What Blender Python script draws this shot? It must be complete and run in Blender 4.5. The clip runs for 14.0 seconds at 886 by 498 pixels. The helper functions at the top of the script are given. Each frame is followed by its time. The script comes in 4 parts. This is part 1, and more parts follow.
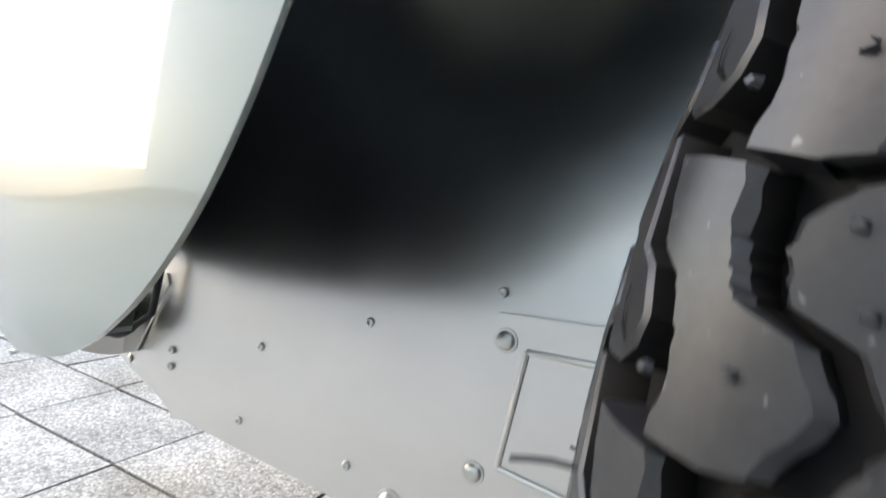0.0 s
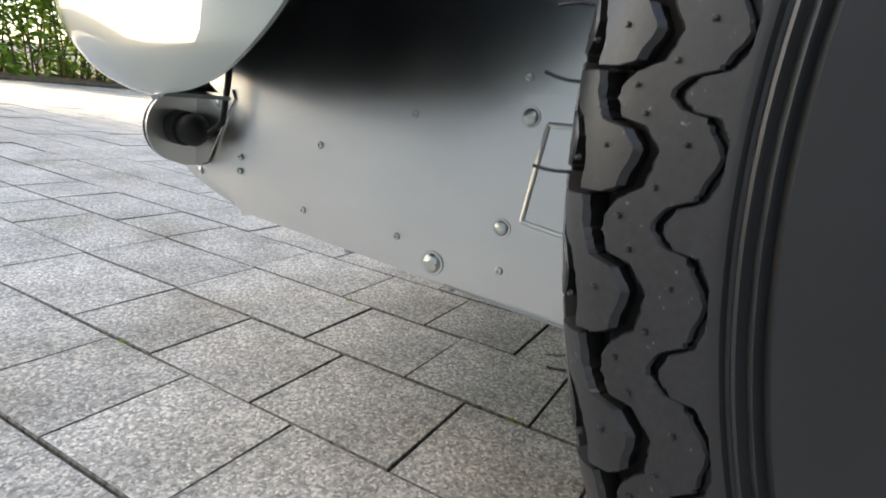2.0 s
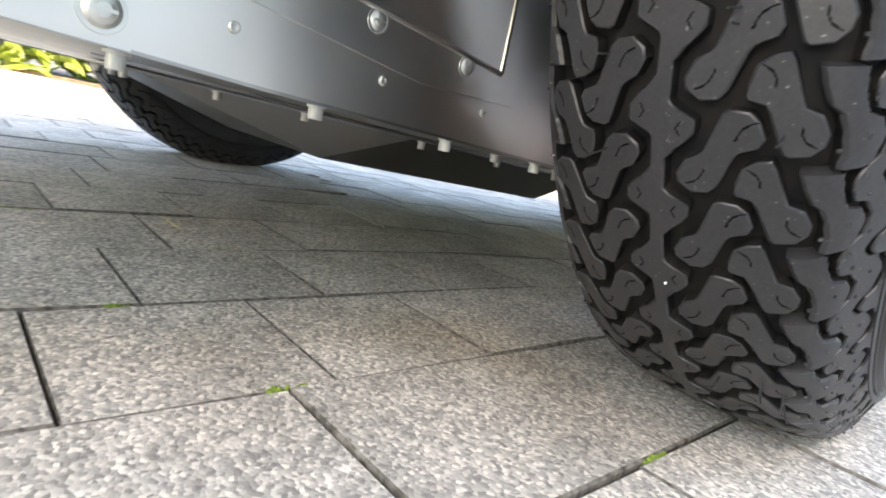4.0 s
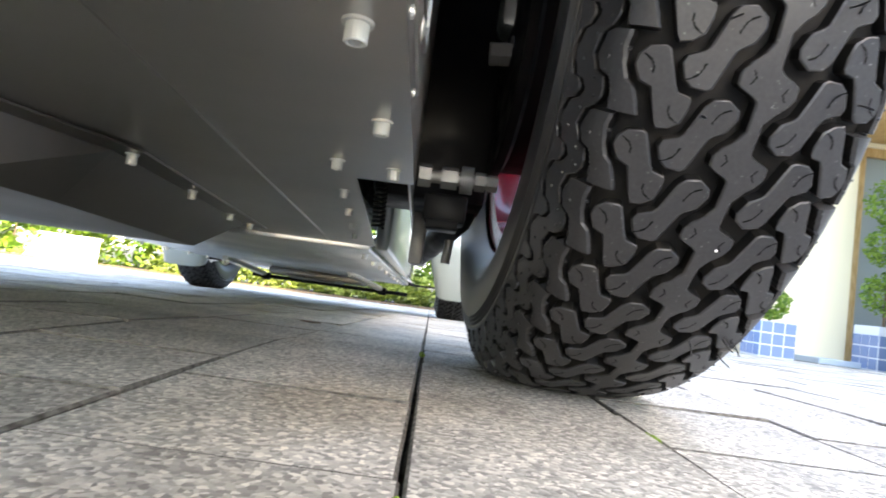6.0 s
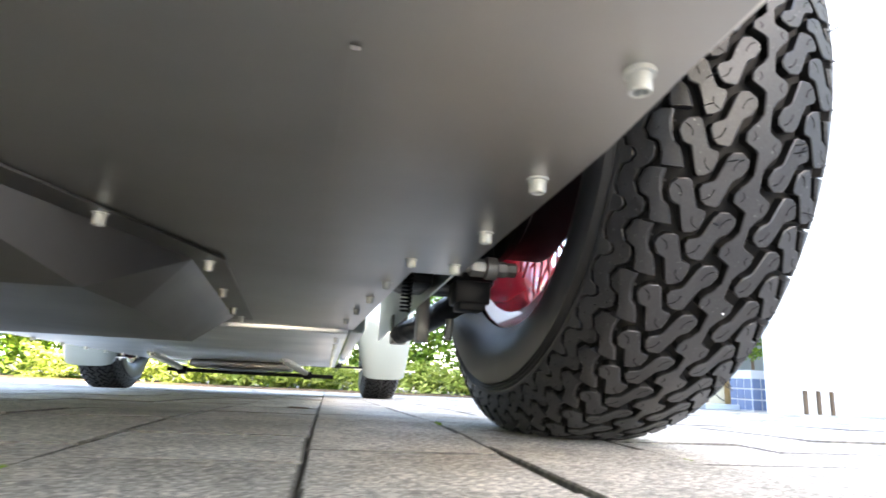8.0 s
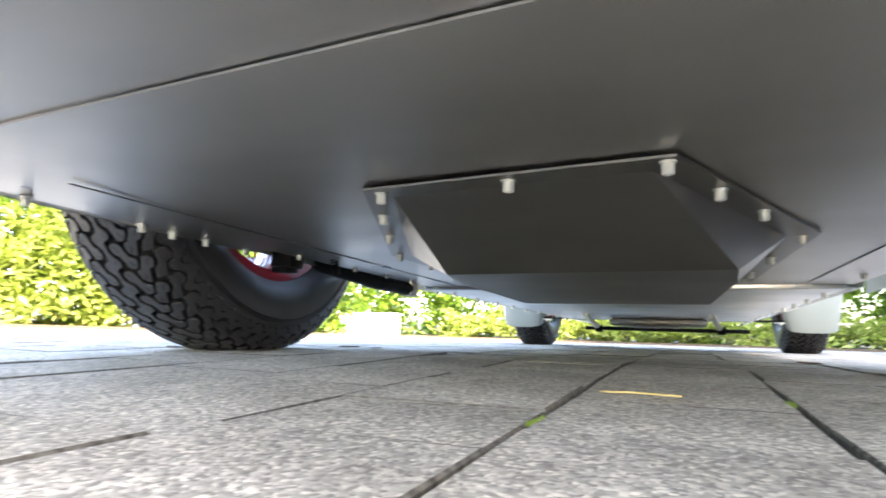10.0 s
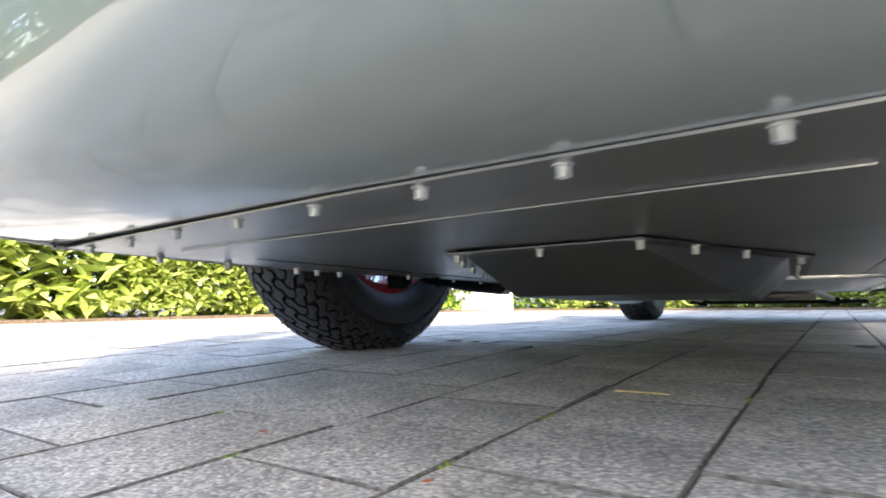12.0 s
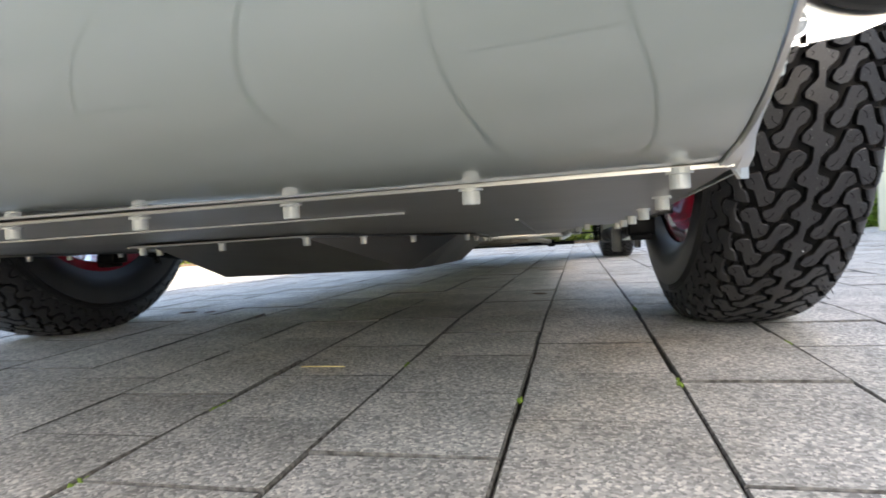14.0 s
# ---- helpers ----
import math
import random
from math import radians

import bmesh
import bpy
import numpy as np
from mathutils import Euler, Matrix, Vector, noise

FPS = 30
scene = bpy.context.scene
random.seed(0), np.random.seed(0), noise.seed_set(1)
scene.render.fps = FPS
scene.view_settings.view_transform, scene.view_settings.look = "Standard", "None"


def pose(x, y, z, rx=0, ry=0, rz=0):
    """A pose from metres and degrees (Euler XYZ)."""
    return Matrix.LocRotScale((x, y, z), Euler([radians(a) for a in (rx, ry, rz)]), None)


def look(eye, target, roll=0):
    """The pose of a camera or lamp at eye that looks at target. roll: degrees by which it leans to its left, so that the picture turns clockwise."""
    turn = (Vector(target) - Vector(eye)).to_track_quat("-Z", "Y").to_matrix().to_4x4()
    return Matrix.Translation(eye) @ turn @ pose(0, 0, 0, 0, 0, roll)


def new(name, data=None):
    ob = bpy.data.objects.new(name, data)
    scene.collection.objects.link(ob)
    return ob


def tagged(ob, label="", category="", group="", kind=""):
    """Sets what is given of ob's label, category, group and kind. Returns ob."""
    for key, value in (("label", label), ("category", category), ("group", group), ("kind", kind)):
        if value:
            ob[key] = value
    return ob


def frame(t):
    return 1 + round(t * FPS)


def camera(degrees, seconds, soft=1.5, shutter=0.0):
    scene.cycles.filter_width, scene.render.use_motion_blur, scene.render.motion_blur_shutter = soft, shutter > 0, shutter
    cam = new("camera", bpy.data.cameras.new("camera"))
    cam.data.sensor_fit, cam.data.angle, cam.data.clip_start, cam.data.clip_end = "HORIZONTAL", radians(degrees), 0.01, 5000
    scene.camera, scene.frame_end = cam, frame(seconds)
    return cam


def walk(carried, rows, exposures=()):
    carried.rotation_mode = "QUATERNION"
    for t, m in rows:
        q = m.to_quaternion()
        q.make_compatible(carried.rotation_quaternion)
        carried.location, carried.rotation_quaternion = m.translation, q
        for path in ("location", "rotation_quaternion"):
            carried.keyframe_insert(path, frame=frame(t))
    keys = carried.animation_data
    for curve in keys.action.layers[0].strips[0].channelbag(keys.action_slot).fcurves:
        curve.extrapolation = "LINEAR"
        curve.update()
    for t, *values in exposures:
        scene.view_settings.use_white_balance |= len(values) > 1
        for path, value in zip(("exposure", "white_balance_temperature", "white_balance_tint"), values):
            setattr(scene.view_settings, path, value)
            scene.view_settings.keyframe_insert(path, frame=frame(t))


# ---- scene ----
cam = camera(75.3, 14.0, soft=1.7, shutter=0.35)
PATH = [
    (0, (0.825, -0.185, 0.43), (-0.938, -1.112, 0.254), 7.4),
    (0.5, (0.879, -0.183, 0.395), (-0.906, -1.05, 0.149), 7.7),
    (1, (0.914, -0.166, 0.376), (-0.86, -1.024, 0.035), 7.6),
    (1.5, (0.936, -0.155, 0.367), (-0.825, -1.008, -0.049), 7.7),
    (2, (0.919, -0.149, 0.352), (-0.802, -1.032, -0.159), 7.5),
    (2.5, (0.943, -0.204, 0.311), (-0.895, -0.776, -0.233), 9.9),
    (3, (0.947, -0.295, 0.252), (-0.928, 0.214, -0.223), 12.7),
    (3.5, (0.898, -0.393, 0.221), (-0.727, 0.687, -0.219), 11.6),
    (3.7, (0.87, -0.427, 0.205), (-0.681, 0.76, -0.226), 11.4),
    (5.8, (0.504, -0.483, 0.089), (0.453, 1.514, 0.181), 8.6),
    (6, (0.507, -0.475, 0.081), (0.524, 1.52, 0.223), 7.6),
    (6.5, (0.519, -0.475, 0.078), (0.754, 1.488, 0.378), 5.7),
    (7, (0.516, -0.477, 0.084), (0.917, 1.437, 0.504), 3.5),
    (7.2, (0.493, -0.492, 0.08), (0.915, 1.412, 0.523), 3.2),
    (9.3, (0.144, -0.677, 0.054), (-0.113, 1.279, 0.382), 1.8),
    (9.5, (0.126, -0.694, 0.058), (-0.298, 1.238, 0.35), 1.6),
    (10, (0.091, -0.727, 0.061), (-0.684, 1.1, 0.307), 1.1),
    (10.5, (0.085, -0.75, 0.06), (-0.956, 0.943, 0.283), 0.5),
    (11, (0.11, -0.785, 0.077), (-1.008, 0.86, 0.289), -0.8),
    (11.5, (0.154, -0.885, 0.106), (-0.993, 0.74, 0.306), -1.4),
    (12, (0.256, -0.922, 0.131), (-0.865, 0.728, 0.279), -1.5),
    (12.5, (0.392, -0.927, 0.182), (-0.595, 0.811, 0.248), -2.2),
    (13, (0.512, -0.901, 0.201), (-0.359, 0.899, 0.219), -1.7),
    (13.5, (0.486, -0.906, 0.219), (-0.241, 0.957, 0.191), -3.1),
    (13.6, (0.473, -0.909, 0.206), (-0.221, 0.966, 0.146), -3.1),
    (13.8, (0.438, -0.919, 0.192), (-0.153, 0.990, 0.109), -3.3),
    (14, (0.404, -0.923, 0.188), (-0.056, 1.022, 0.100), -3.6),
]
EXPOSURES = [(0.0, 3.1, 8100, 9), (1.0, 2.5, 8100, 9), (2.0, 2.45, 8150, 9), (2.5, 2.45, 8250, 9), (3.0, 2.7, 8250, 9), (3.5, 3.2, 8150, 10), (6.0, 3.85, 7750, 11), (9.3, 4.25, 7750, 12), (10.0, 4.1, 7700, 12), (11.0, 3.5, 7500, 13), (12.0, 2.95, 7200, 13), (13.0, 2.65, 7450, 13), (13.5, 2.65, 7550, 13), (14.0, 2.95, 7850, 12)]
walk(cam, [(t, look(eye, target, roll)) for t, eye, target, roll in PATH], EXPOSURES)

# ---- world and light ----
world = bpy.data.worlds.new("sky")
scene.world = world
world.use_nodes = True
wn = world.node_tree.nodes
sky = wn.new("ShaderNodeTexSky")
sky.sky_type, sky.sun_disc = "NISHITA", False
sky.sun_elevation, sky.sun_rotation = radians(34), radians(136)
sky.air_density, sky.dust_density, sky.ozone_density = 0.7, 1.1, 0.5
wn["Background"].inputs["Strength"].default_value = 0.15
world.node_tree.links.new(sky.outputs["Color"], wn["Background"].inputs["Color"])
sun = new("sun", bpy.data.lights.new("sun", "SUN"))
sun.data.energy, sun.data.angle, sun.data.color = 2.6, radians(3), (1.0, 0.95, 0.88)
sun.matrix_world = look((0.69, -0.72, 0.675), (0, 0, 0))


# ---- materials ----
def mat(name, color, rough=0.5, metal=0.0, coat=0.0, spec=0.5):
    m = bpy.data.materials.new(name)
    m.use_nodes = True
    b = m.node_tree.nodes["Principled BSDF"]
    b.inputs["Base Color"].default_value = (*color, 1)
    b.inputs["Roughness"].default_value = rough
    b.inputs["Metallic"].default_value = metal
    b.inputs["Coat Weight"].default_value = coat
    b.inputs["Coat Roughness"].default_value = 0.02
    b.inputs["Specular IOR Level"].default_value = spec
    return m


def node(m, kind, **values):
    n = m.node_tree.nodes.new("ShaderNode" + kind)
    for k, v in values.items():
        n.inputs[k.replace("_", " ")].default_value = v
    return n


def wire(m, a, b):
    m.node_tree.links.new(a, b)


def coords(m, scale=(1, 1, 1)):
    t, mp = node(m, "TexCoord"), node(m, "Mapping")
    mp.inputs["Scale"].default_value = scale
    wire(m, t.outputs["Object"], mp.inputs["Vector"])
    return mp.outputs["Vector"]


def mottle(m, scale, low, high, amount_to="Base Color", detail=4.0, stretch=(1, 1, 1), lo=0.35, hi=0.65):
    """Noise between two values or colours into one input."""
    b = m.node_tree.nodes["Principled BSDF"]
    tex, ramp = node(m, "TexNoise", Scale=scale, Detail=detail), node(m, "ValToRGB")
    wire(m, coords(m, stretch), tex.inputs["Vector"])
    wire(m, tex.outputs["Fac"], ramp.inputs["Fac"])
    e = ramp.color_ramp.elements
    e[0].position, e[1].position = lo, hi
    e[0].color = (*low, 1) if isinstance(low, tuple) else (low, low, low, 1)
    e[1].color = (*high, 1) if isinstance(high, tuple) else (high, high, high, 1)
    wire(m, ramp.outputs["Color"], b.inputs[amount_to])
    return ramp


def relief(m, scale, strength, dist=0.002, detail=6.0, stretch=(1, 1, 1)):
    b = m.node_tree.nodes["Principled BSDF"]
    tex, bump = node(m, "TexNoise", Scale=scale, Detail=detail), node(m, "Bump", Strength=strength, Distance=dist)
    wire(m, coords(m, stretch), tex.inputs["Vector"])
    wire(m, tex.outputs["Fac"], bump.inputs["Height"])
    wire(m, bump.outputs["Normal"], b.inputs["Normal"])


PAINT = mat("sage paint", (0.245, 0.272, 0.247), 0.30, 0.0, 1.0)
PAINT.node_tree.nodes["Principled BSDF"].inputs["Coat IOR"].default_value = 1.85
ALU = mat("brushed aluminium", (0.68, 0.68, 0.665), 0.33, 1.0)
mottle(ALU, 9.0, 0.24, 0.44, "Roughness", detail=3.0, lo=0.15, hi=0.85)
mottle(ALU, 5.0, (0.61, 0.595, 0.565), (0.78, 0.76, 0.72), detail=5.0, stretch=(1, 1, 2), lo=0.1, hi=0.9)
relief(ALU, 160.0, 0.05, 0.0004, stretch=(1, 0.03, 1))
TRAY = mat("satin aluminium sheet", (0.40, 0.40, 0.395), 0.40, 1.0)
mottle(TRAY, 5.0, 0.23, 0.42, "Roughness", detail=4.0, lo=0.15, hi=0.85)
mottle(TRAY, 3.0, (0.335, 0.328, 0.318), (0.44, 0.43, 0.415), detail=7.0, stretch=(1, 2.2, 1), lo=0.25, hi=0.75)
relief(TRAY, 14.0, 0.05, 0.002, detail=2.0)
# Like TRAY, at about half its base colour.
COVER = mat("darker aluminium sheet", (0.20, 0.20, 0.20), 0.36, 1.0)
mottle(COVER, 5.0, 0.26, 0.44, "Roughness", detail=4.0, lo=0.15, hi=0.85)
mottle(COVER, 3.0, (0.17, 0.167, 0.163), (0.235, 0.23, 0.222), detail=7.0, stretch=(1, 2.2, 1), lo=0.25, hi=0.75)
RUBBER = mat("tread rubber", (0.022, 0.022, 0.024), 0.42, spec=0.5)
flecks = mottle(RUBBER, 420.0, (0.015, 0.015, 0.0165), (0.023, 0.023, 0.0245), detail=2.0, lo=0.3, hi=0.71)
fleck = flecks.color_ramp.elements.new(0.76)
fleck.color = (0.16, 0.16, 0.15, 1)
relief(RUBBER, 700.0, 0.12, 0.0004)
WALL_RUBBER = mat("sidewall rubber", (0.012, 0.012, 0.013), 0.42)
mottle(WALL_RUBBER, 25.0, (0.012, 0.012, 0.0125), (0.020, 0.020, 0.021), lo=0.25, hi=0.75)
# Dust-free groove rubber, its colour darkened further to stand for groove shade.
GROOVE_SHADE = mat("shaded groove rubber", (0.006, 0.006, 0.0065), 0.7, spec=0.2)
mottle(GROOVE_SHADE, 60.0, (0.004, 0.004, 0.0045), (0.011, 0.0095, 0.008))
# Near-black put on the blocks as the shade inside uncut sipes.
SIPE_SHADE = mat("sipe shade", (0.004, 0.004, 0.004), 0.8, spec=0.1)
RED = mat("red wheel paint", (0.36, 0.012, 0.028), 0.25, 0.1, 1.0)
ZINC = mat("zinc plated steel", (0.62, 0.62, 0.58), 0.38, 0.85)
NYLON = mat("grey cap nut", (0.52, 0.53, 0.50), 0.5, 0.3)
CHROME = mat("chrome", (0.85, 0.85, 0.86), 0.06, 1.0)
BLACK = mat("black enamel", (0.0035, 0.0035, 0.004), 0.5, spec=0.12)
mottle(BLACK, 30.0, 0.35, 0.6, "Roughness")
BOOT = mat("black rubber", (0.009, 0.009, 0.009), 0.55, spec=0.3)
STEEL = mat("greased steel", (0.35, 0.33, 0.30), 0.4, 0.9)
DULL = mat("dull grey alloy", (0.22, 0.22, 0.215), 0.5, 0.7)
mottle(DULL, 60.0, 0.4, 0.65, "Roughness")
PALE_FLOOR = mat("pale grey floor pan", (0.70, 0.72, 0.73), 0.3, 0.85)
mottle(PALE_FLOOR, 6.0, (0.62, 0.64, 0.65), (0.80, 0.81, 0.81))
AMBER = mat("amber bulb cap", (0.36, 0.14, 0.10), 0.25)
LENS = mat("ribbed lens glass", (1, 1, 1), 0.03)
LENS.node_tree.nodes["Principled BSDF"].inputs["Transmission Weight"].default_value = 1.0
PAVER = mat("concrete paver", (0.30, 0.29, 0.27), 0.85)
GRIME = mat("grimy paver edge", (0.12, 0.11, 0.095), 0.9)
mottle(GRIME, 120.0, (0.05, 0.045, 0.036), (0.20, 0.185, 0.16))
JOINT = mat("joint sand", (0.07, 0.065, 0.055), 0.95)
mottle(JOINT, 90.0, (0.035, 0.03, 0.024), (0.11, 0.10, 0.08))
MOSS = mat("moss", (0.16, 0.24, 0.03), 0.9)
relief(MOSS, 400.0, 0.6, 0.002)
SOIL = mat("bark mulch", (0.10, 0.07, 0.045), 0.95)
mottle(SOIL, 40.0, (0.05, 0.035, 0.02), (0.17, 0.12, 0.08))
RENDER = mat("white wall render", (0.80, 0.79, 0.76), 0.9)
relief(RENDER, 60.0, 0.15, 0.003)
PLASTER = mat("pale wall render", (0.72, 0.70, 0.66), 0.9)
mottle(PLASTER, 3.0, (0.67, 0.65, 0.61), (0.77, 0.75, 0.71))
WOOD = mat("oak wood", (0.42, 0.26, 0.10), 0.5)
mottle(WOOD, 8.0, (0.34, 0.20, 0.07), (0.50, 0.32, 0.14), stretch=(6, 6, 1))
GLASS = mat("window glass", (0.25, 0.28, 0.28), 0.05, 0.0)
TILE = mat("blue glazed tile", (0.14, 0.20, 0.34), 0.25)
BARK = mat("bark", (0.12, 0.08, 0.05), 0.9)


def paver_look(m):
    """Exposed aggregate: pale and dark stones in a grey matrix, with large stains."""
    b = m.node_tree.nodes["Principled BSDF"]
    co = coords(m)
    vor = node(m, "TexVoronoi", Scale=320.0, Randomness=1.0)
    vor.feature = "F1"
    wire(m, co, vor.inputs["Vector"])
    ramp = node(m, "ValToRGB")
    hsv = node(m, "SeparateColor")
    wire(m, vor.outputs["Color"], hsv.inputs["Color"])
    wire(m, hsv.outputs["Red"], ramp.inputs["Fac"])
    e = ramp.color_ramp.elements
    e[0].position, e[0].color = 0.0, (0.235, 0.225, 0.20, 1)
    e[1].position, e[1].color = 1.0, (0.80, 0.755, 0.66, 1)
    for p, c in ((0.30, (0.375, 0.355, 0.315, 1)), (0.62, (0.485, 0.46, 0.405, 1)), (0.84, (0.63, 0.595, 0.525, 1))):
        x = e.new(p)
        x.color = c
    big = node(m, "TexNoise", Scale=7.0, Detail=5.0)
    wire(m, co, big.inputs["Vector"])
    rnd = node(m, "ObjectInfo")
    add = node(m, "Math")
    add.operation = "MULTIPLY_ADD"
    wire(m, rnd.outputs["Random"], add.inputs[0])
    add.inputs[1].default_value = 0.22
    wire(m, big.outputs["Fac"], add.inputs[2])
    rng = node(m, "MapRange")
    rng.inputs["From Min"].default_value, rng.inputs["From Max"].default_value = 0.3, 0.95
    rng.inputs["To Min"].default_value, rng.inputs["To Max"].default_value = 0.66, 1.26
    wire(m, add.outputs[0], rng.inputs["Value"])
    mul = node(m, "Mix")
    mul.data_type, mul.blend_type = "RGBA", "MULTIPLY"
    mul.inputs["Factor"].default_value = 1.0
    wire(m, ramp.outputs["Color"], mul.inputs[6])
    wire(m, rng.outputs["Result"], mul.inputs[7])
    stain, smap = node(m, "TexNoise", Scale=3.2, Detail=6.0), node(m, "MapRange")
    geo = node(m, "NewGeometry")
    wire(m, geo.outputs["Position"], stain.inputs["Vector"])
    smap.inputs["From Min"].default_value, smap.inputs["From Max"].default_value = 0.52, 0.72
    smap.inputs["To Max"].default_value = 0.55
    wire(m, stain.outputs["Fac"], smap.inputs["Value"])
    dirt = node(m, "Mix")
    dirt.data_type, dirt.blend_type = "RGBA", "MULTIPLY"
    dirt.inputs[7].default_value = (0.62, 0.54, 0.42, 1)
    wire(m, smap.outputs["Result"], dirt.inputs["Factor"])
    wire(m, mul.outputs[2], dirt.inputs[6])
    wire(m, dirt.outputs[2], b.inputs["Base Color"])
    bump = node(m, "Bump", Strength=0.5, Distance=0.0012)
    wire(m, vor.outputs["Distance"], bump.inputs["Height"])
    bump.invert = True
    wire(m, bump.outputs["Normal"], b.inputs["Normal"])


paver_look(PAVER)


def leaf_mat(name, a, b_):
    m = mat(name, a, 0.45)
    b = m.node_tree.nodes["Principled BSDF"]
    geo, ramp = node(m, "NewGeometry"), node(m, "ValToRGB")
    wire(m, geo.outputs["Random Per Island"], ramp.inputs["Fac"])
    e = ramp.color_ramp.elements
    e[0].color, e[1].color = (*a, 1), (*b_, 1)
    wire(m, ramp.outputs["Color"], b.inputs["Base Color"])
    tr, mix = node(m, "BsdfTranslucent"), node(m, "MixShader")
    wire(m, ramp.outputs["Color"], tr.inputs["Color"])
    mix.inputs[0].default_value = 0.4
    out = m.node_tree.nodes["Material Output"]
    wire(m, b.outputs[0], mix.inputs[1])
    wire(m, tr.outputs[0], mix.inputs[2])
    wire(m, mix.outputs[0], out.inputs["Surface"])
    return m


LEAF = leaf_mat("hedge leaf", (0.06, 0.14, 0.014), (0.22, 0.33, 0.04))
LEAF_PALE = leaf_mat("pale hedge leaf", (0.22, 0.30, 0.04), (0.46, 0.52, 0.15))
LEAF_RED = leaf_mat("russet leaf", (0.16, 0.06, 0.04), (0.24, 0.12, 0.08))


# ---- geometry helpers ----
def mesh(name, verts, faces, material, smooth=False):
    me = bpy.data.meshes.new(name)
    me.from_pydata([tuple(v) for v in verts], [], faces)
    me.materials.append(material)
    if smooth:
        me.polygons.foreach_set("use_smooth", [True] * len(me.polygons))
    me.update()
    return me


def put(name, me, parent=None, label="", m=None):
    ob = new(name, me)
    if parent:
        ob.parent = parent
    if m is not None:
        ob.matrix_basis = m
    return tagged(ob, label)


def part(name, bm, material, parent, label="", smooth=True, m=None):
    me = bpy.data.meshes.new(name)
    bm.normal_update()
    bm.to_mesh(me)
    bm.free()
    me.materials.append(material)
    if smooth:
        for p in me.polygons:
            p.use_smooth = True
        me.set_sharp_from_angle(angle=radians(35))
    return put(name, me, parent, label, m)


def box(bm, lo, hi, bevel=0.0, m=None):
    r = bmesh.ops.create_cube(bm, size=1.0)
    c, s = [(a + b) / 2 for a, b in zip(lo, hi)], [b - a for a, b in zip(lo, hi)]
    for v in r["verts"]:
        v.co = Vector((v.co.x * s[0] + c[0], v.co.y * s[1] + c[1], v.co.z * s[2] + c[2]))
    vs = r["verts"]
    if bevel:
        es = list({e for v in vs for e in v.link_edges})
        g = bmesh.ops.bevel(bm, geom=es, offset=bevel, segments=2, profile=0.5, affect="EDGES")
        vs = list({v for f in g["faces"] for v in f.verts} | {v for v in vs if v.is_valid})
    if m is not None:
        bmesh.ops.transform(bm, matrix=m, verts=vs)
    return bm


def rod(bm, a, b, r, r2=None, n=16):
    a, b = Vector(a), Vector(b)
    q = (b - a).to_track_quat("Z", "Y").to_matrix().to_4x4()
    bmesh.ops.create_cone(bm, cap_ends=True, segments=n, radius1=r, radius2=r if r2 is None else r2, depth=(b - a).length,
                          matrix=Matrix.Translation((a + b) / 2) @ q)
    return bm


def lathe(bm, profile, n=48, m=None, closed=False):
    """Turns (radius, height) pairs about z."""
    rings = []
    for r, z in profile:
        ring = []
        for i in range(n):
            a = 2 * math.pi * i / n
            v = Vector((r * math.cos(a), r * math.sin(a), z))
            ring.append(bm.verts.new(m @ v if m is not None else v))
        rings.append(ring)
    pairs = list(zip(rings, rings[1:])) + ([(rings[-1], rings[0])] if closed else [])
    for p, q in pairs:
        for i in range(n):
            j = (i + 1) % n
            bm.faces.new((p[i], p[j], q[j], q[i]))
    return bm


def tube(bm, pts, r, n=8):
    """A round bar along points."""
    pts = [Vector(p) for p in pts]
    rings = []
    for i, p in enumerate(pts):
        d = (pts[min(i + 1, len(pts) - 1)] - pts[max(i - 1, 0)]).normalized()
        s = d.orthogonal().normalized() if not rings else (side - d * side.dot(d)).normalized()
        side = s
        t = d.cross(s)
        rings.append([bm.verts.new(p + (s * math.cos(2 * math.pi * k / n) + t * math.sin(2 * math.pi * k / n)) * r) for k in range(n)])
    for p, q in zip(rings, rings[1:]):
        for k in range(n):
            bm.faces.new((p[k], p[(k + 1) % n], q[(k + 1) % n], q[k]))
    bm.faces.new(rings[0][::-1])
    bm.faces.new(rings[-1])
    return bm


def grid(bm, rows, thick=None):
    """A sheet through rows of points; thick gives it a second skin along -normal."""
    vs = [[bm.verts.new(p) for p in row] for row in rows]
    fs = []
    for a, b in zip(vs, vs[1:]):
        for i in range(len(a) - 1):
            fs.append(bm.faces.new((a[i], a[i + 1], b[i + 1], b[i])))
    if thick:
        bm.normal_update()
        bmesh.ops.solidify(bm, geom=fs, thickness=thick)
    return bm


def plate(bm, outline, lift, thick):
    """A flat sheet with the outline (x, y), lifted by lift(x, y), thickened upwards."""
    lo = [bm.verts.new((x, y, lift(x, y))) for x, y in outline]
    hi = [bm.verts.new((x, y, lift(x, y) + thick)) for x, y in outline]
    bm.faces.new(lo[::-1])
    bm.faces.new(hi)
    n = len(lo)
    for i in range(n):
        j = (i + 1) % n
        bm.faces.new((lo[i], lo[j], hi[j], hi[i]))
    bmesh.ops.recalc_face_normals(bm, faces=bm.faces)
    return bm


# ---- ground: rows of pavers run along y ----
W = 0.168
KNOWN = {3: (-0.823, -0.672, -0.512, -0.262, -0.0055), 2: (-0.75, -0.577, -0.39, -0.222, -0.058, 0.105), 1: (-0.92, -0.65, -0.48, -0.308, -0.135),
         0: (-0.55, -0.396, -0.233), -1: (-0.62, -0.455, -0.321, -0.154), 4: (-0.35, -0.096), -2: (-0.50, -0.25), -3: (-0.51, -0.19)}


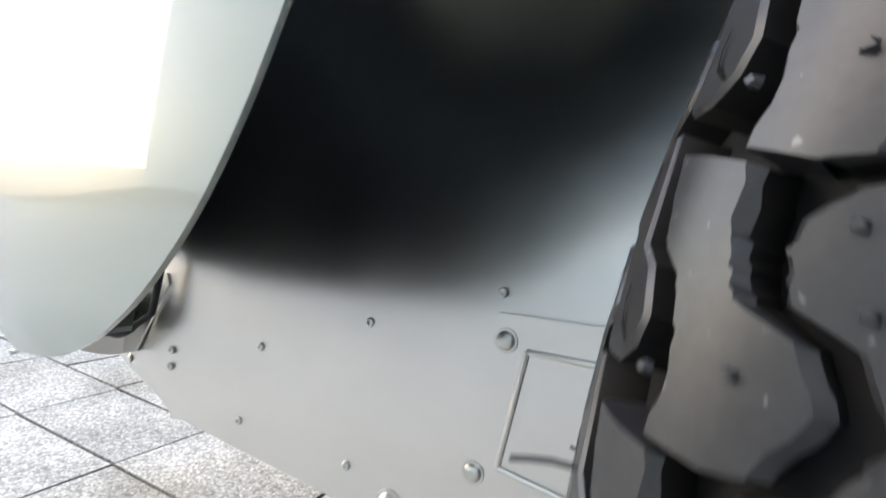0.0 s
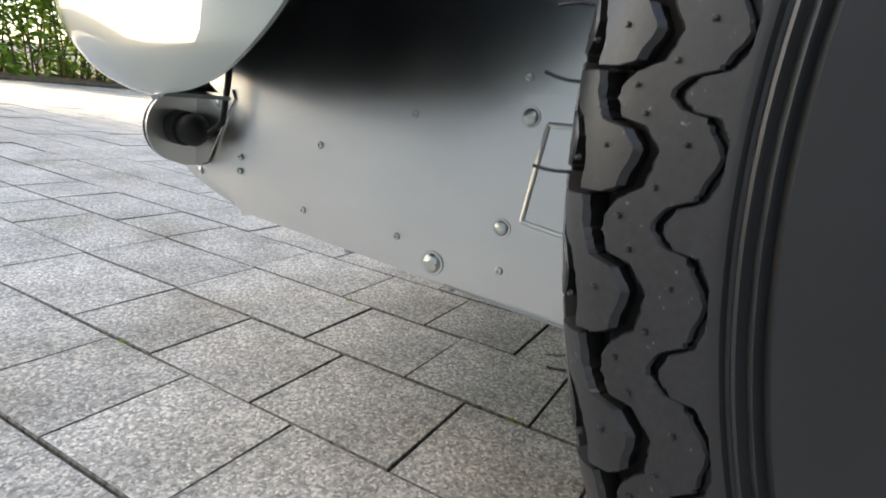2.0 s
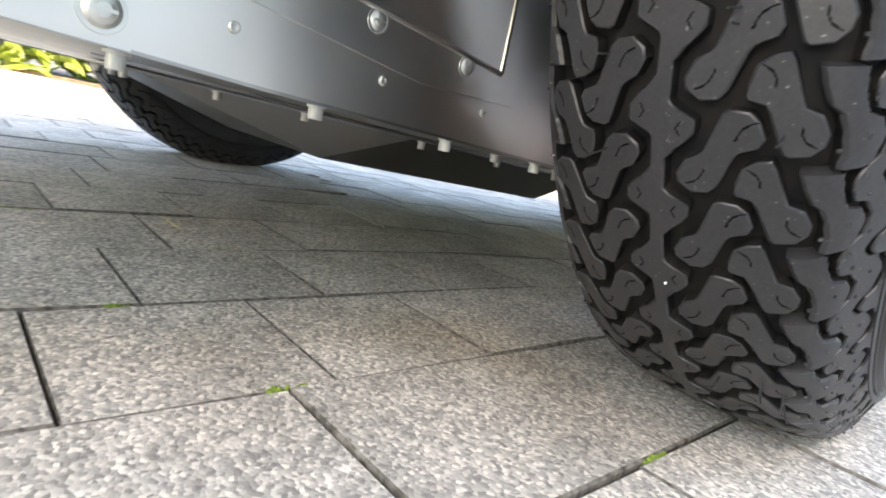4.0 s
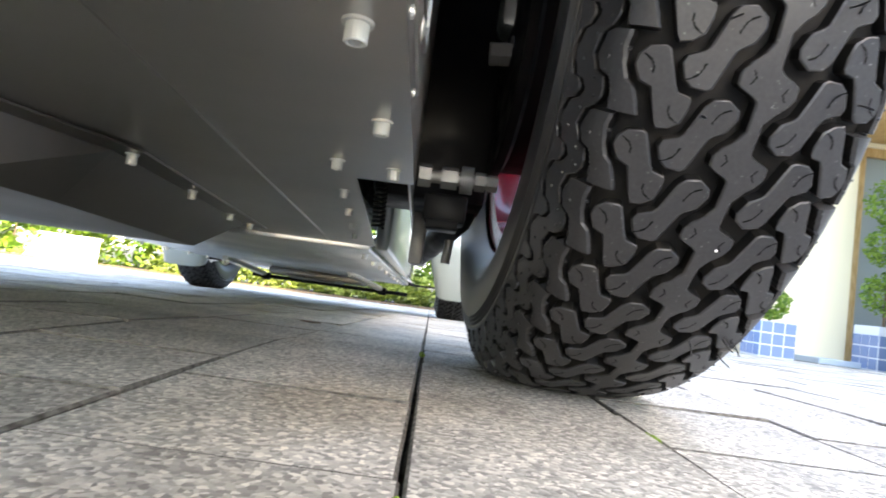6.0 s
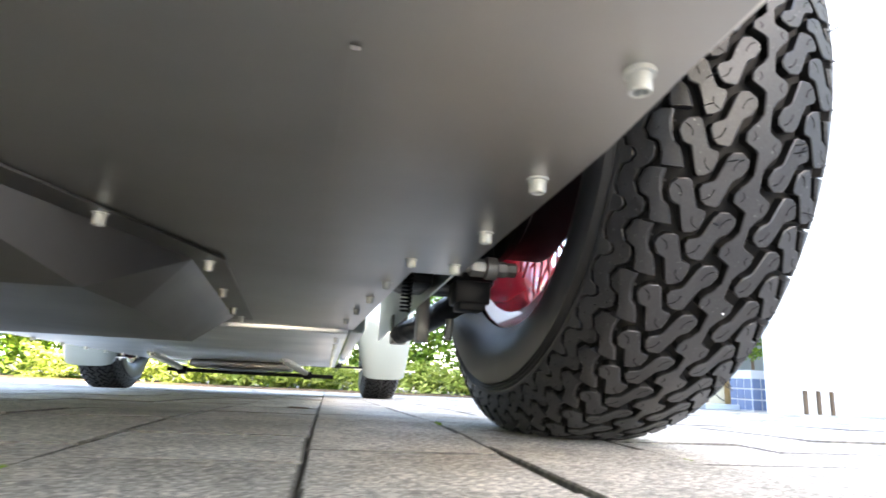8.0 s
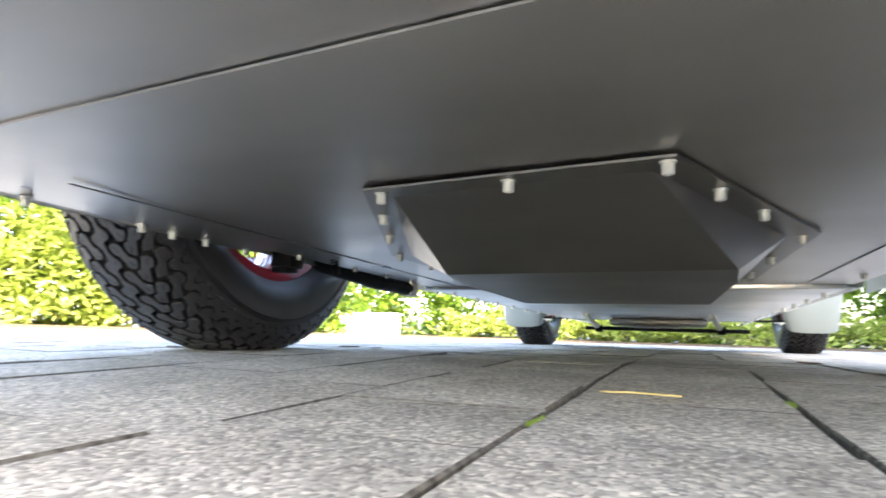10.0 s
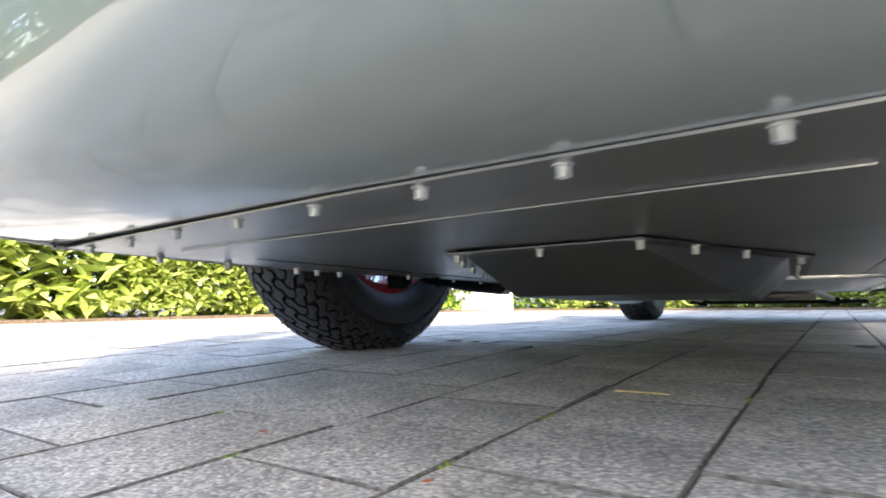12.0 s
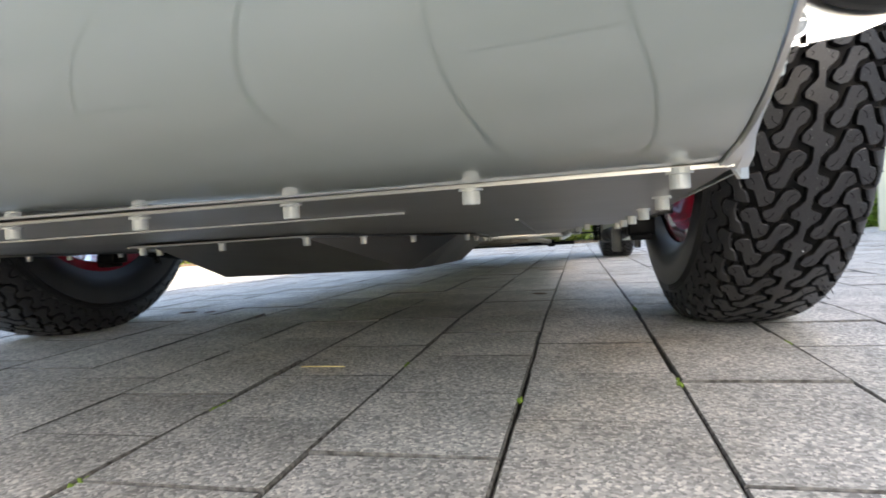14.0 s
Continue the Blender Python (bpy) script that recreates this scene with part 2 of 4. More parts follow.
FALL, BEND, FOOT = 0.029, 0.2, 9.0      # the drive falls away behind the front wheels


def ground_z(y):
    return -FALL * min(FOOT - BEND, max(0.0, y - BEND))


def sloped(bm):
    """Lets a part built on level ground follow the fall of the drive."""
    for v in bm.verts:
        v.co.z += ground_z(v.co.y)
    return bm


def build_ground():
    rng = random.Random(4)
    V = [(x, y, ground_z(y) - 0.014) for y in (-400, BEND, FOOT, 400) for x in (-400, 400)]
    ground = put("ground", mesh("ground", V, [(0, 1, 3, 2), (2, 3, 5, 4), (4, 5, 7, 6)], JOINT))
    tagged(ground, "grey joint sand and earth under the paving", "ground", kind="structure")
    cache, rest_v, rest_f = {}, [], []

    def block(length):
        a, b, c, g = W / 2 - 0.0012, length / 2 - 0.0009, 0.0018, 0.05
        v = [(sx * (a - c), sy * (b - 0.0011), 0) for sx, sy in ((-1, -1), (1, -1), (1, 1), (-1, 1))]
        v += [(sx * a, sy * b, -c * 0.8) for sx, sy in ((-1, -1), (1, -1), (1, 1), (-1, 1))]
        v += [(sx * a, sy * b, -g) for sx, sy in ((-1, -1), (1, -1), (1, 1), (-1, 1))]
        f = [(0, 1, 2, 3)]
        for k in (0, 4):
            f += [(k + i, k + 4 + i, k + 4 + (i + 1) % 4, k + (i + 1) % 4) for i in range(4)]
        return v, f

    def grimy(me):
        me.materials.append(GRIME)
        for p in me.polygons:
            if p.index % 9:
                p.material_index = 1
        return me

    count = 0
    for r in range(-29, 31):
        ys = list(KNOWN.get(r, (rng.uniform(-0.5, -0.25),)))
        while ys[-1] < 8.2:
            ys.append(ys[-1] + rng.choice((0.168, 0.252, 0.168, 0.252, 0.21)))
        while ys[0] > -6.2:
            ys.insert(0, ys[0] - rng.choice((0.168, 0.252, 0.168, 0.252, 0.21)))
        for y0, y1 in zip(ys, ys[1:]):
            x, y, length = (r + 0.5) * W, (y0 + y1) / 2, round(y1 - y0, 3)
            m = pose(x + rng.gauss(0, 0.0006), y, ground_z(y) + rng.gauss(-0.0008, 0.0006), rng.gauss(0, 0.25) - (math.degrees(FALL) if y > BEND else 0), rng.gauss(0, 0.25), rng.gauss(0, 0.25))
            near = -1.05 < y < 0.95 and -1.2 < x < 1.45
            if near and count < 300:
                if length not in cache:
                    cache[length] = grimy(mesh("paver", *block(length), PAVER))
                put("paver", cache[length], ground, m=m)
                count += 1
            else:
                v, f = block(length)
                k = len(rest_v)
                rest_v += [m @ Vector(p) for p in v]
                rest_f += [tuple(i + k for i in q) for q in f]
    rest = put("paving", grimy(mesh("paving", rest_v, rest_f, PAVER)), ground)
    tagged(rest, kind="stuff")


build_ground()

# ---- the car ----
CX = -0.06      # centre line
WY, WZ, TRACK, STEER = 0.159, 0.364, {1: 0.711, -1: 0.65}, 3.1
FY, FZ = 0.140, 0.350     # centre of the wings
REAR_Y, REAR_TRACK = 2.78, 0.69
car = tagged(new("sports_car"), "open-wheeled vintage sports car in sage green with bare aluminium panels", "car")
car.location = (CX, 0, 0)


def tray_z(x, y):
    return 0.172 - 0.045 * y + 0.02 * max(0.0, -0.35 - y)


def hexbolt(parent, name, at, size=0.011, tall=0.010, material=NYLON, down=(0, 0, -1), cache={}):
    """Socket cap bolt with its head along down."""
    key = (name, size, tall, material.name)
    if key not in cache:
        bm = bmesh.new()
        lathe(bm, [(0.0004, tall * 0.55), (size * 0.32, tall * 0.55), (size * 0.34, tall * 0.98), (size * 0.46, tall), (size * 0.5, tall * 0.92), (size * 0.5, 0.0012), (size * 0.68, 0.001), (size * 0.68, -0.002)], 18)
        me = bpy.data.meshes.new(name)
        bm.to_mesh(me)
        bm.free()
        me.materials.append(material)
        cache[key] = me
    q = Vector(down).to_track_quat("Z", "Y").to_matrix().to_4x4()
    return put(name, cache[key], parent, m=Matrix.Translation(at) @ q)


def build_tray():
    half = [(-0.3, 0.544), (0.035, 0.538), (0.036, 0.486), (0.60, 0.45)]
    out = [(-0.547, -0.570), (-0.25, -0.592), (0.0, -0.611), (0.25, -0.620), (0.536, -0.632)]
    out += [(x, y) for y, x in half] + [(-x, y) for y, x in half[::-1]]
    bm = plate(bmesh.new(), out, tray_z, 0.002)
    tray = part("undertray", bm, TRAY, car, "flat satin aluminium undertray", smooth=False)
    for s in (1, -1):
        bm = bmesh.new()
        for y0, y1, x0, x1 in ((-0.36, 0.58, 0.405, 0.365),):
            v = [(s * x0, y0), (s * (x0 + 0.0035), y0), (s * (x1 + 0.0035), y1), (s * x1, y1)]
            plate(bm, v, lambda x, y: tray_z(x, y) - 0.0018, 0.0018)
        part("fold_bead", bm, TRAY, tray, smooth=False)
    bm = box(bmesh.new(), (-0.527, -0.46, 0.200), (0.535, -0.44, 0.33), 0.004)
    box(bm, (-0.38, -0.46, 0.33), (0.38, -0.44, 0.58), 0.004)
    part("bulkhead", bm, BLACK, car, "black bulkhead behind the nose")
    bm = plate(bmesh.new(), [(-0.42, -0.472), (-0.42, -0.476), (0.34, -0.514), (0.34, -0.510)], lambda x, y: tray_z(x, y) - 0.0014, 0.0014)
    part("seam_bead", bm, TRAY, tray, smooth=False)
    for x, y in ((-0.49, -0.560), (-0.374, -0.569), (-0.260, -0.579), (-0.146, -0.586), (-0.033, -0.594), (0.080, -0.600), (0.187, -0.603), (0.300, -0.612), (0.4095, -0.620), (0.513, -0.626)):
        hexbolt(tray, "cap_nut", (x, y, tray_z(x, y)), 0.0098, 0.0082)
    for s, ys, zs in ((1, (-0.49, -0.37, -0.25, -0.13, -0.012), (-0.02, 0.10, 0.212, 0.33, 0.45)),
                      (-1, (-0.447, -0.33, -0.18, -0.129, -0.067, 0.02), (0.09, 0.25, 0.36, 0.46))):
        for y in ys:
            hexbolt(tray, "bolt", (s * 0.523, y, tray_z(0, y)), 0.010, 0.009)
        for y in zs:
            hexbolt(tray, "bolt", (s * (0.476 - 0.10 * y), y, tray_z(0, y)), 0.009, 0.008)
    # raised sump cover
    f = [(-0.128, -0.267), (0.148, -0.290), (0.295, 0.035), (0.268, 0.52), (-0.272, 0.52), (-0.291, 0.10)]
    g = [(-0.110, -0.238), (0.130, -0.258), (0.262, 0.045), (0.238, 0.49), (-0.243, 0.49), (-0.256, 0.10)]
    low = [(-0.132, -0.045), (0.203, -0.055), (0.210, 0.06), (0.19, 0.42), (-0.15, 0.42), (-0.150, 0.06)]
    bm = bmesh.new()
    rows = []
    for ol, dz in ((f, -0.001), (f, -0.003), (g, -0.003), (low, -0.055)):
        rows.append([bm.verts.new((x, y, tray_z(x, y) + dz)) for x, y in ol])
    for a, b in zip(rows, rows[1:]):
        for i in range(6):
            p, q, r, t = a[i], a[(i + 1) % 6], b[(i + 1) % 6], b[i]
            for f in {1: ((p, q, t), (q, r, t)), 5: ((p, q, r), (p, r, t))}.get(i, ((p, q, r, t),)):
                bm.faces.new(f)
    bm.faces.new(rows[-1])
    bmesh.ops.recalc_face_normals(bm, faces=bm.faces)
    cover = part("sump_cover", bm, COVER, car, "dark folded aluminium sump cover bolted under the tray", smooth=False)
    for x, y in ((-0.115, -0.253), (0.0135, -0.2615), (0.1415, -0.278), (0.181, -0.188), (0.224, -0.096), (0.278, 0.049), (0.265, 0.215), (0.254, 0.38),
                 (0.252, 0.48), (-0.1605, -0.1655), (-0.213, -0.052), (-0.274, 0.098), (-0.268, 0.21), (-0.262, 0.32), (-0.257, 0.43)):
        hexbolt(cover, "bolt", (x, y, tray_z(x, y) - 0.003), 0.0095, 0.010)


build_tray()

# nose: profile (y, z) from the lower seam forwards and up, bulging over the width
NOSE = ((-0.575, 0.2072), (-0.645, 0.2098), (-0.700, 0.2175), (-0.747, 0.238), (-0.783, 0.279), (-0.803, 0.345), (-0.81, 0.42), (-0.80, 0.52), (-0.76, 0.61), (-0.66, 0.68), (-0.45, 0.73), (0.0, 0.79), (0.5, 0.83))


# how far the edge beside the lamp turns back, along the same profile
SWEEP = (0.0, 0.034, 0.045, 0.042, 0.034, 0.030, 0.028, 0.025, 0.02, 0.015, 0.01, 0.0, 0.0)


def nose_point(u, k):
    """u from -1 to 1 across the width."""
    y, z = NOSE[k]
    lead = min(1.0, max(0.0, (-0.6 - y) / 0.2))
    x = (0.5255 + 0.004 * max(0.0, 1 - k / 4)) * math.copysign(abs(u) ** 0.95, u)
    return (x, y - 0.062 * x * (1 - 0.5 * lead) - 0.008 * lead * abs(u) ** 6 + SWEEP[k] * max(0.0, u) ** 6, z + (0.0 if k < 5 else -0.06 * abs(u) ** 4 * min(1, (k - 5) / 4)))


NOSE_EDGE = {}


def build_nose():
    us = [-1 + 2 * i / 40 for i in range(41)]
    rows = []
    fine = []
    for k in range(len(NOSE) - 1):
        for s in range(4):
            fine.append((k, s / 4))
    fine.append((len(NOSE) - 1, 0.0))
    for k, f in fine:
        row = []
        for u in us:
            p = [Vector(nose_point(u, min(max(k + d, 0), len(NOSE) - 1))) for d in (-1, 0, 1, 2)]
            row.append(0.5 * (2 * p[1] + (p[2] - p[0]) * f + (2 * p[0] - 5 * p[1] + 4 * p[2] - p[3]) * f * f + (3 * p[1] - p[0] - 3 * p[2] + p[3]) * f ** 3))
        rows.append(row)
    for u, k in ((-1, 0), (1, -1)):
        NOSE_EDGE[u] = [tuple(r[k]) for r in rows[2:34]]
    bm = grid(bmesh.new(), rows, 0.0025)
    part("nose", bm, PAINT, car, "glossy sage green nose panel")


build_nose()


def side_panel(s):
    """Bare aluminium panel between nose and tyre, rolled out over the wheel at the top."""
    edge = NOSE_EDGE[s]

    def nose_at(z):
        for (x0, y0, z0), (x1, y1, z1) in zip(edge, edge[1:]):
            if z <= z1:
                f = min(1.0, max(0.0, z - z0) / max(1e-6, z1 - z0))
                return abs(x0 + (x1 - x0) * f), y0 + (y1 - y0) * f
        return abs(edge[-1][0]), edge[-1][1]

    side = 0.545 if s > 0 else 0.541

    def flank(y):
        return side - 0.02 * max(0, y + 0.6)

    def roll(y, z):
        """The flank leans in towards the bonnet above the wheel's middle."""
        lean = min(1.0, max(0.0, (y + 0.62) / 0.22)) * (1 - min(1.0, max(0.0, (y + 0.34) / 0.18)))
        a = min(0.14, max(0.0, z - 0.345))
        return -lean * (2.0 * a * a + 0.56 * max(0.0, z - 0.485))

    def wrap(z, f):
        """Rolled front strip from the nose's edge to the flank."""
        xn, yn = nose_at(z)
        yf = max(-0.625, yn + 0.012)
        return (xn + 0.0006 + (side - 0.0006 - xn) * max(0.0, f) ** 0.9, yn - 0.0015 + (yf - yn + 0.0015) * f)
    rows = []
    for f in (0, 0.03, 0.1, 0.2, 0.32, 0.45, 0.6, 0.75, 0.88):
        row = []
        for j in range(48):
            low = 0.2085 - 0.008 * min(1.0, f / 0.6) ** 2
            z = low + (0.72 - low) * (j / 47) ** 1.4
            x, y = wrap(max(z, 0.2085), f)
            row.append((s * (x + roll(y, z)), y, z))
        rows.append(row)
    for y in ((-0.6, -0.55) if s > 0 else ()) + (-0.5, -0.45, -0.4, -0.3, -0.2, -0.1, 0.0, 0.15, 0.4, 0.8):
        low = tray_z(0, y) + 0.0012
        rows.append([(s * (flank(y) + roll(y, z)), y, z) for z in [low + (0.72 - low) * (j / 47) ** 1.4 for j in range(48)]])
    bm = grid(bmesh.new(), rows, 0.002 * s)
    panel = part("side_panel", bm, ALU, car, "bare riveted aluminium inner side panel")
    x = side + 0.0025
    out = (s, 0, 0)
    for y, z in ((-0.517, 0.292), (-0.416, 0.334), (-0.318, 0.375), (-0.533, 0.225), (-0.622, 0.249), (-0.622, 0.264), (-0.318, 0.216), (-0.422, 0.223), (-0.212, 0.209), (-0.11, 0.205)):
        rivet(panel, (s * (x - 0.02 * max(0, y + 0.6) + 0.0005), y, z), out)
    for y, z, r in ((-0.382, 0.207, 0.009),):
        stud(panel, (s * (x - 0.02 * max(0, y + 0.6)), y, z), out, r)
    for z, f in ((0.237, 0.35), (0.279, 0.30)):
        wx, wy = wrap(z, f)
        stud(panel, (s * (wx + 0.002), wy - 0.002, z), (s * 0.85, -0.5, 0), 0.0036)
    # access plate with a pressed rectangle
    bm = bmesh.new()
    pts = [(-0.335, 0.236), (-0.318, 0.362), (-0.18, 0.372), (-0.08, 0.35), (-0.075, 0.215), (-0.18, 0.214)]
    lo = [bm.verts.new((s * (x - 0.02 * (y + 0.6)), y, z)) for y, z in pts]
    hi = [bm.verts.new((s * (x + 0.0018 - 0.02 * (y + 0.6)), y, z)) for y, z in pts]
    bm.faces.new(hi)
    for i in range(len(pts)):
        bm.faces.new((lo[i], lo[(i + 1) % len(pts)], hi[(i + 1) % len(pts)], hi[i]))
    bmesh.ops.recalc_face_normals(bm, faces=bm.faces)
    access = part("access_plate", bm, ALU, panel, smooth=False)
    bm = bmesh.new()
    inner = [(-0.305, 0.262), (-0.296, 0.341), (-0.10, 0.350), (-0.10, 0.238)]
    for a, b in zip(inner, inner[1:] + inner[:1]):
        pa, pb = [Vector((s * (x + 0.0018 - 0.02 * (y + 0.6)), y, z)) for y, z in (a, b)]
        rod(bm, pa, pb, 0.0022, n=8)
    part("pressed_bead", bm, ALU, panel)
    for y, z in ((-0.311, 0.345), (-0.321, 0.253), (-0.226, 0.245), (-0.139, 0.235)):
        stud(panel, (s * (x + 0.002 - 0.02 * (y + 0.6)), y, z), out, 0.0065)


def rivet(parent, at, out, cache={}):
    if not cache:
        bm = bmesh.new()
        lathe(bm, [(0.0005, -0.0004), (0.0013, -0.0002), (0.0015, 0.0010), (0.0026, 0.0011), (0.0034, 0.0004), (0.0036, -0.0008)], 16)
        me = bpy.data.meshes.new("rivet")
        bm.to_mesh(me)
        bm.free()
        me.materials.append(ZINC)
        cache[0] = me
    put("rivet", cache[0], parent, m=Matrix.Translation(at) @ Vector(out).to_track_quat("Z", "Y").to_matrix().to_4x4())


def stud(parent, at, out, r, cache={}):
    """Domed slotted quarter-turn stud."""
    if r not in cache:
        bm = bmesh.new()
        lathe(bm, [(0.0003, r * 0.45), (r * 0.4, r * 0.42), (r * 0.75, r * 0.28), (r, 0.0004), (r * 1.25, 0.0006), (r * 1.3, -0.001)], 24)
        box(bm, (-r * 0.7, -r * 0.1, r * 0.36), (r * 0.7, r * 0.1, r * 0.48))
        me = bpy.data.meshes.new("stud")
        bm.to_mesh(me)
        bm.free()
        me.materials.append(ZINC)
        cache[r] = me
    put("stud", cache[r], parent, m=Matrix.Translation(at) @ Vector(out).to_track_quat("Z", "Y").to_matrix().to_4x4())


for s in (1, -1):
    side_panel(s)


def fender(s, cy, front, back, section, tip, inset=0.0, open_from=0.0):
    """Boxy rounded wing over a wheel, in arcs from the front tip over the top. section(t) gives inner and outer x, lip radius and crown height."""
    rows = []
    n = 44
    for i in range(n + 1):
        t = i / n
        a = radians(front + (back - front) * t)
        inner, outer, lip, bulge = section(t)
        shrink = min(1.0, (1 - (1 - min(1.0, t / tip)) ** 2) ** 0.5) if tip else 1.0
        mid, half = (inner + outer) / 2, (outer - inner) / 2
        row = []
        for j in range(25):
            w = math.pi * (open_from + (1 - open_from) * j / 24)
            c, q = math.cos(w), max(0.0, math.sin(w))
            x = mid - half * math.copysign(abs(c) ** 0.62, c)
            x = mid + 0.15 * half + (x - mid - 0.15 * half) * shrink ** 0.8
            r = lip + bulge * (0.5 - 0.5 * shrink) + bulge * q ** 0.62 * shrink
            r -= inset
            row.append((s * (x - math.copysign(inset * 0.6, x - mid)), cy - r * math.cos(a), FZ + ground_z(cy) + r * math.sin(a)))
        rows.append(row)
    bm = grid(bmesh.new(), rows)
    bmesh.ops.recalc_face_normals(bm, faces=bm.faces)
    fs = list(bm.faces)
    bmesh.ops.solidify(bm, geom=fs, thickness=0.004)
    return bm


def rear_section(t):
    grow = min(1.0, t / 0.3)
    return 0.585 - 0.12 * grow, 0.795 + 0.035 * grow, 0.385, 0.06


# side view of the front wing from its tip: lip round the wheel, and crown
LIP = ((-0.495, 0.329), (-0.44, 0.340), (-0.397, 0.364), (-0.364, 0.400), (-0.338, 0.445), (-0.306, 0.52), (-0.262, 0.585), (-0.185, 0.652), (-0.07, 0.715), (0.09, 0.758), (0.26, 0.745), (0.42, 0.685), (0.52, 0.60))
CROWN = ((-0.495, 0.329), (-0.59, 0.326), (-0.685, 0.340), (-0.738, 0.372), (-0.762, 0.43), (-0.766, 0.52), (-0.73, 0.64), (-0.62, 0.77), (-0.40, 0.88), (-0.10, 0.94), (0.25, 0.93), (0.55, 0.84), (0.68, 0.74))


def smooth_line(pts, n):
    p = [Vector(q) for q in (pts[0],) + tuple(pts) + (pts[-1],)]
    out = []
    for k in range(1, len(p) - 2):
        a, b, c, d = p[k - 1:k + 3]
        out += [0.5 * (2 * b + (c - a) * f + (2 * a - 5 * b + 4 * c - d) * f * f + (3 * b - a - 3 * c + d) * f ** 3) for f in [i / n for i in range(n)]]
    return out + [p[-2]]


def front_wing(s, inset, skip):
    lip, crown = smooth_line(LIP, 6), smooth_line(CROWN, 6)
    rows = []
    for k in range(skip, len(lip)):
        l, c = lip[k], crown[k]
        grow = min(1.0, (c - l).length / 0.30)
        row = []
        for j in range(21):
            w = radians(14 if inset else 0) + radians(104 if inset else 118) * j / 20
            q = l + (c - l) * math.sin(w)
            q = q + (Vector((FY, FZ)) - q).normalized() * inset * 1.6
            x = 0.750 - 0.012 * (1 - grow) - (0.165 if inset else 0.125) * (1 - math.cos(w)) * (0.35 + 0.65 * grow)
            row.append((s * (x - inset), q.x, q.y))
        rows.append(row)
    bm = grid(bmesh.new(), rows)
    bmesh.ops.remove_doubles(bm, verts=bm.verts, dist=0.00005)
    bmesh.ops.recalc_face_normals(bm, faces=bm.faces)
    bmesh.ops.solidify(bm, geom=list(bm.faces), thickness=0.003)
    return bm


for s in (1, -1):
    wing = part("front_fender", front_wing(s, 0.0, 0), PAINT, car, "glossy sage green front wing over the wheel")
    part("liner", front_wing(s, 0.006, 14), BLACK, wing, "black undersealed inside of the wing")
    part("rear_fender", fender(s, REAR_Y, -33, 182, rear_section, 0), PAINT, car, "sage green rear wing over the wheel")


for s in (1, -1):
    z = 0.146 + ground_z(2.46)
    bm = box(bmesh.new(), (min(s * 0.54, s * 0.85), 2.44, z - 0.005), (max(s * 0.54, s * 0.85), 2.475, z), 0.0015)
    flange = part("fender_flange", bm, ALU, car, "folded aluminium flange below the rear wing")
    for k in range(5):
        hexbolt(flange, "bolt", (s * (0.565 + 0.066 * k), 2.457, z - 0.005), 0.012, 0.010, ZINC)


# ---- wheels ----
def tyre_section():
    """Arc length across the tread to (offset from the middle, radius, normal), in steps of 1 mm."""
    knots = [(-0.03, 0.3726), (0, 0.374), (0.03, 0.3726), (0.05, 0.3696), (0.064, 0.3663), (0.074, 0.361), (0.082, 0.352), (0.0885, 0.338), (0.0935, 0.326),
             (0.098, 0.314), (0.1005, 0.300), (0.101, 0.285), (0.099, 0.270), (0.093, 0.255), (0.084, 0.243), (0.076, 0.234), (0.068, 0.226)]
    p = [Vector(k) for k in knots]
    fine = []
    for k in range(1, len(p) - 2):
        a, b, c, d = p[k - 1:k + 3]
        for i in range(20):
            f = i / 20
            fine.append(0.5 * (2 * b + (c - a) * f + (2 * a - 5 * b + 4 * c - d) * f * f + (3 * b - a - 3 * c + d) * f ** 3))
    pts, run, want = [], 0.0, 0.0
    for a, b in zip(fine, fine[1:]):
        d = (b - a)
        while want <= run + d.length:
            q = a + d * ((want - run) / d.length)
            n = Vector((-d.y, d.x)).normalized()
            pts.append((q.x, q.y, n.x, n.y))
            want += 0.001
        run += d.length
    return pts


SECTION = tyre_section()


def on_tyre(s, u, lift):
    """Point of the tyre at arc s, angle u (in turns), lifted along the normal; axis along x."""
    i = min(len(SECTION) - 1, int(round(abs(s) * 1000)))
    v, r, nv, nr = SECTION[i]
    f = math.copysign(1, s)
    v, r = (v + nv * lift) * f, r + nr * lift
    a = 2 * math.pi * u
    return (v, -r * math.cos(a), r * math.sin(a))


def depth(s):
    s = abs(s)
    if s < 0.084:
        return -0.0085
    if s < 0.102:
        return -0.0085 + 0.0035 * (s - 0.084) / 0.018
    if s < 0.122:
        return -0.005
    return 0.0


PITCH = 43.52


def wave(pts):
    """Wavy edge: arc position over the way round, repeating every pitch."""
    def at(u):
        lo = pts[0][0]
        u = lo + (u - lo) % PITCH
        for (a, p), (b, q) in zip(pts, pts[1:]):
            if u <= b:
                return p + (q - p) * (u - a) / (b - a)
        return pts[-1][1]
    return at


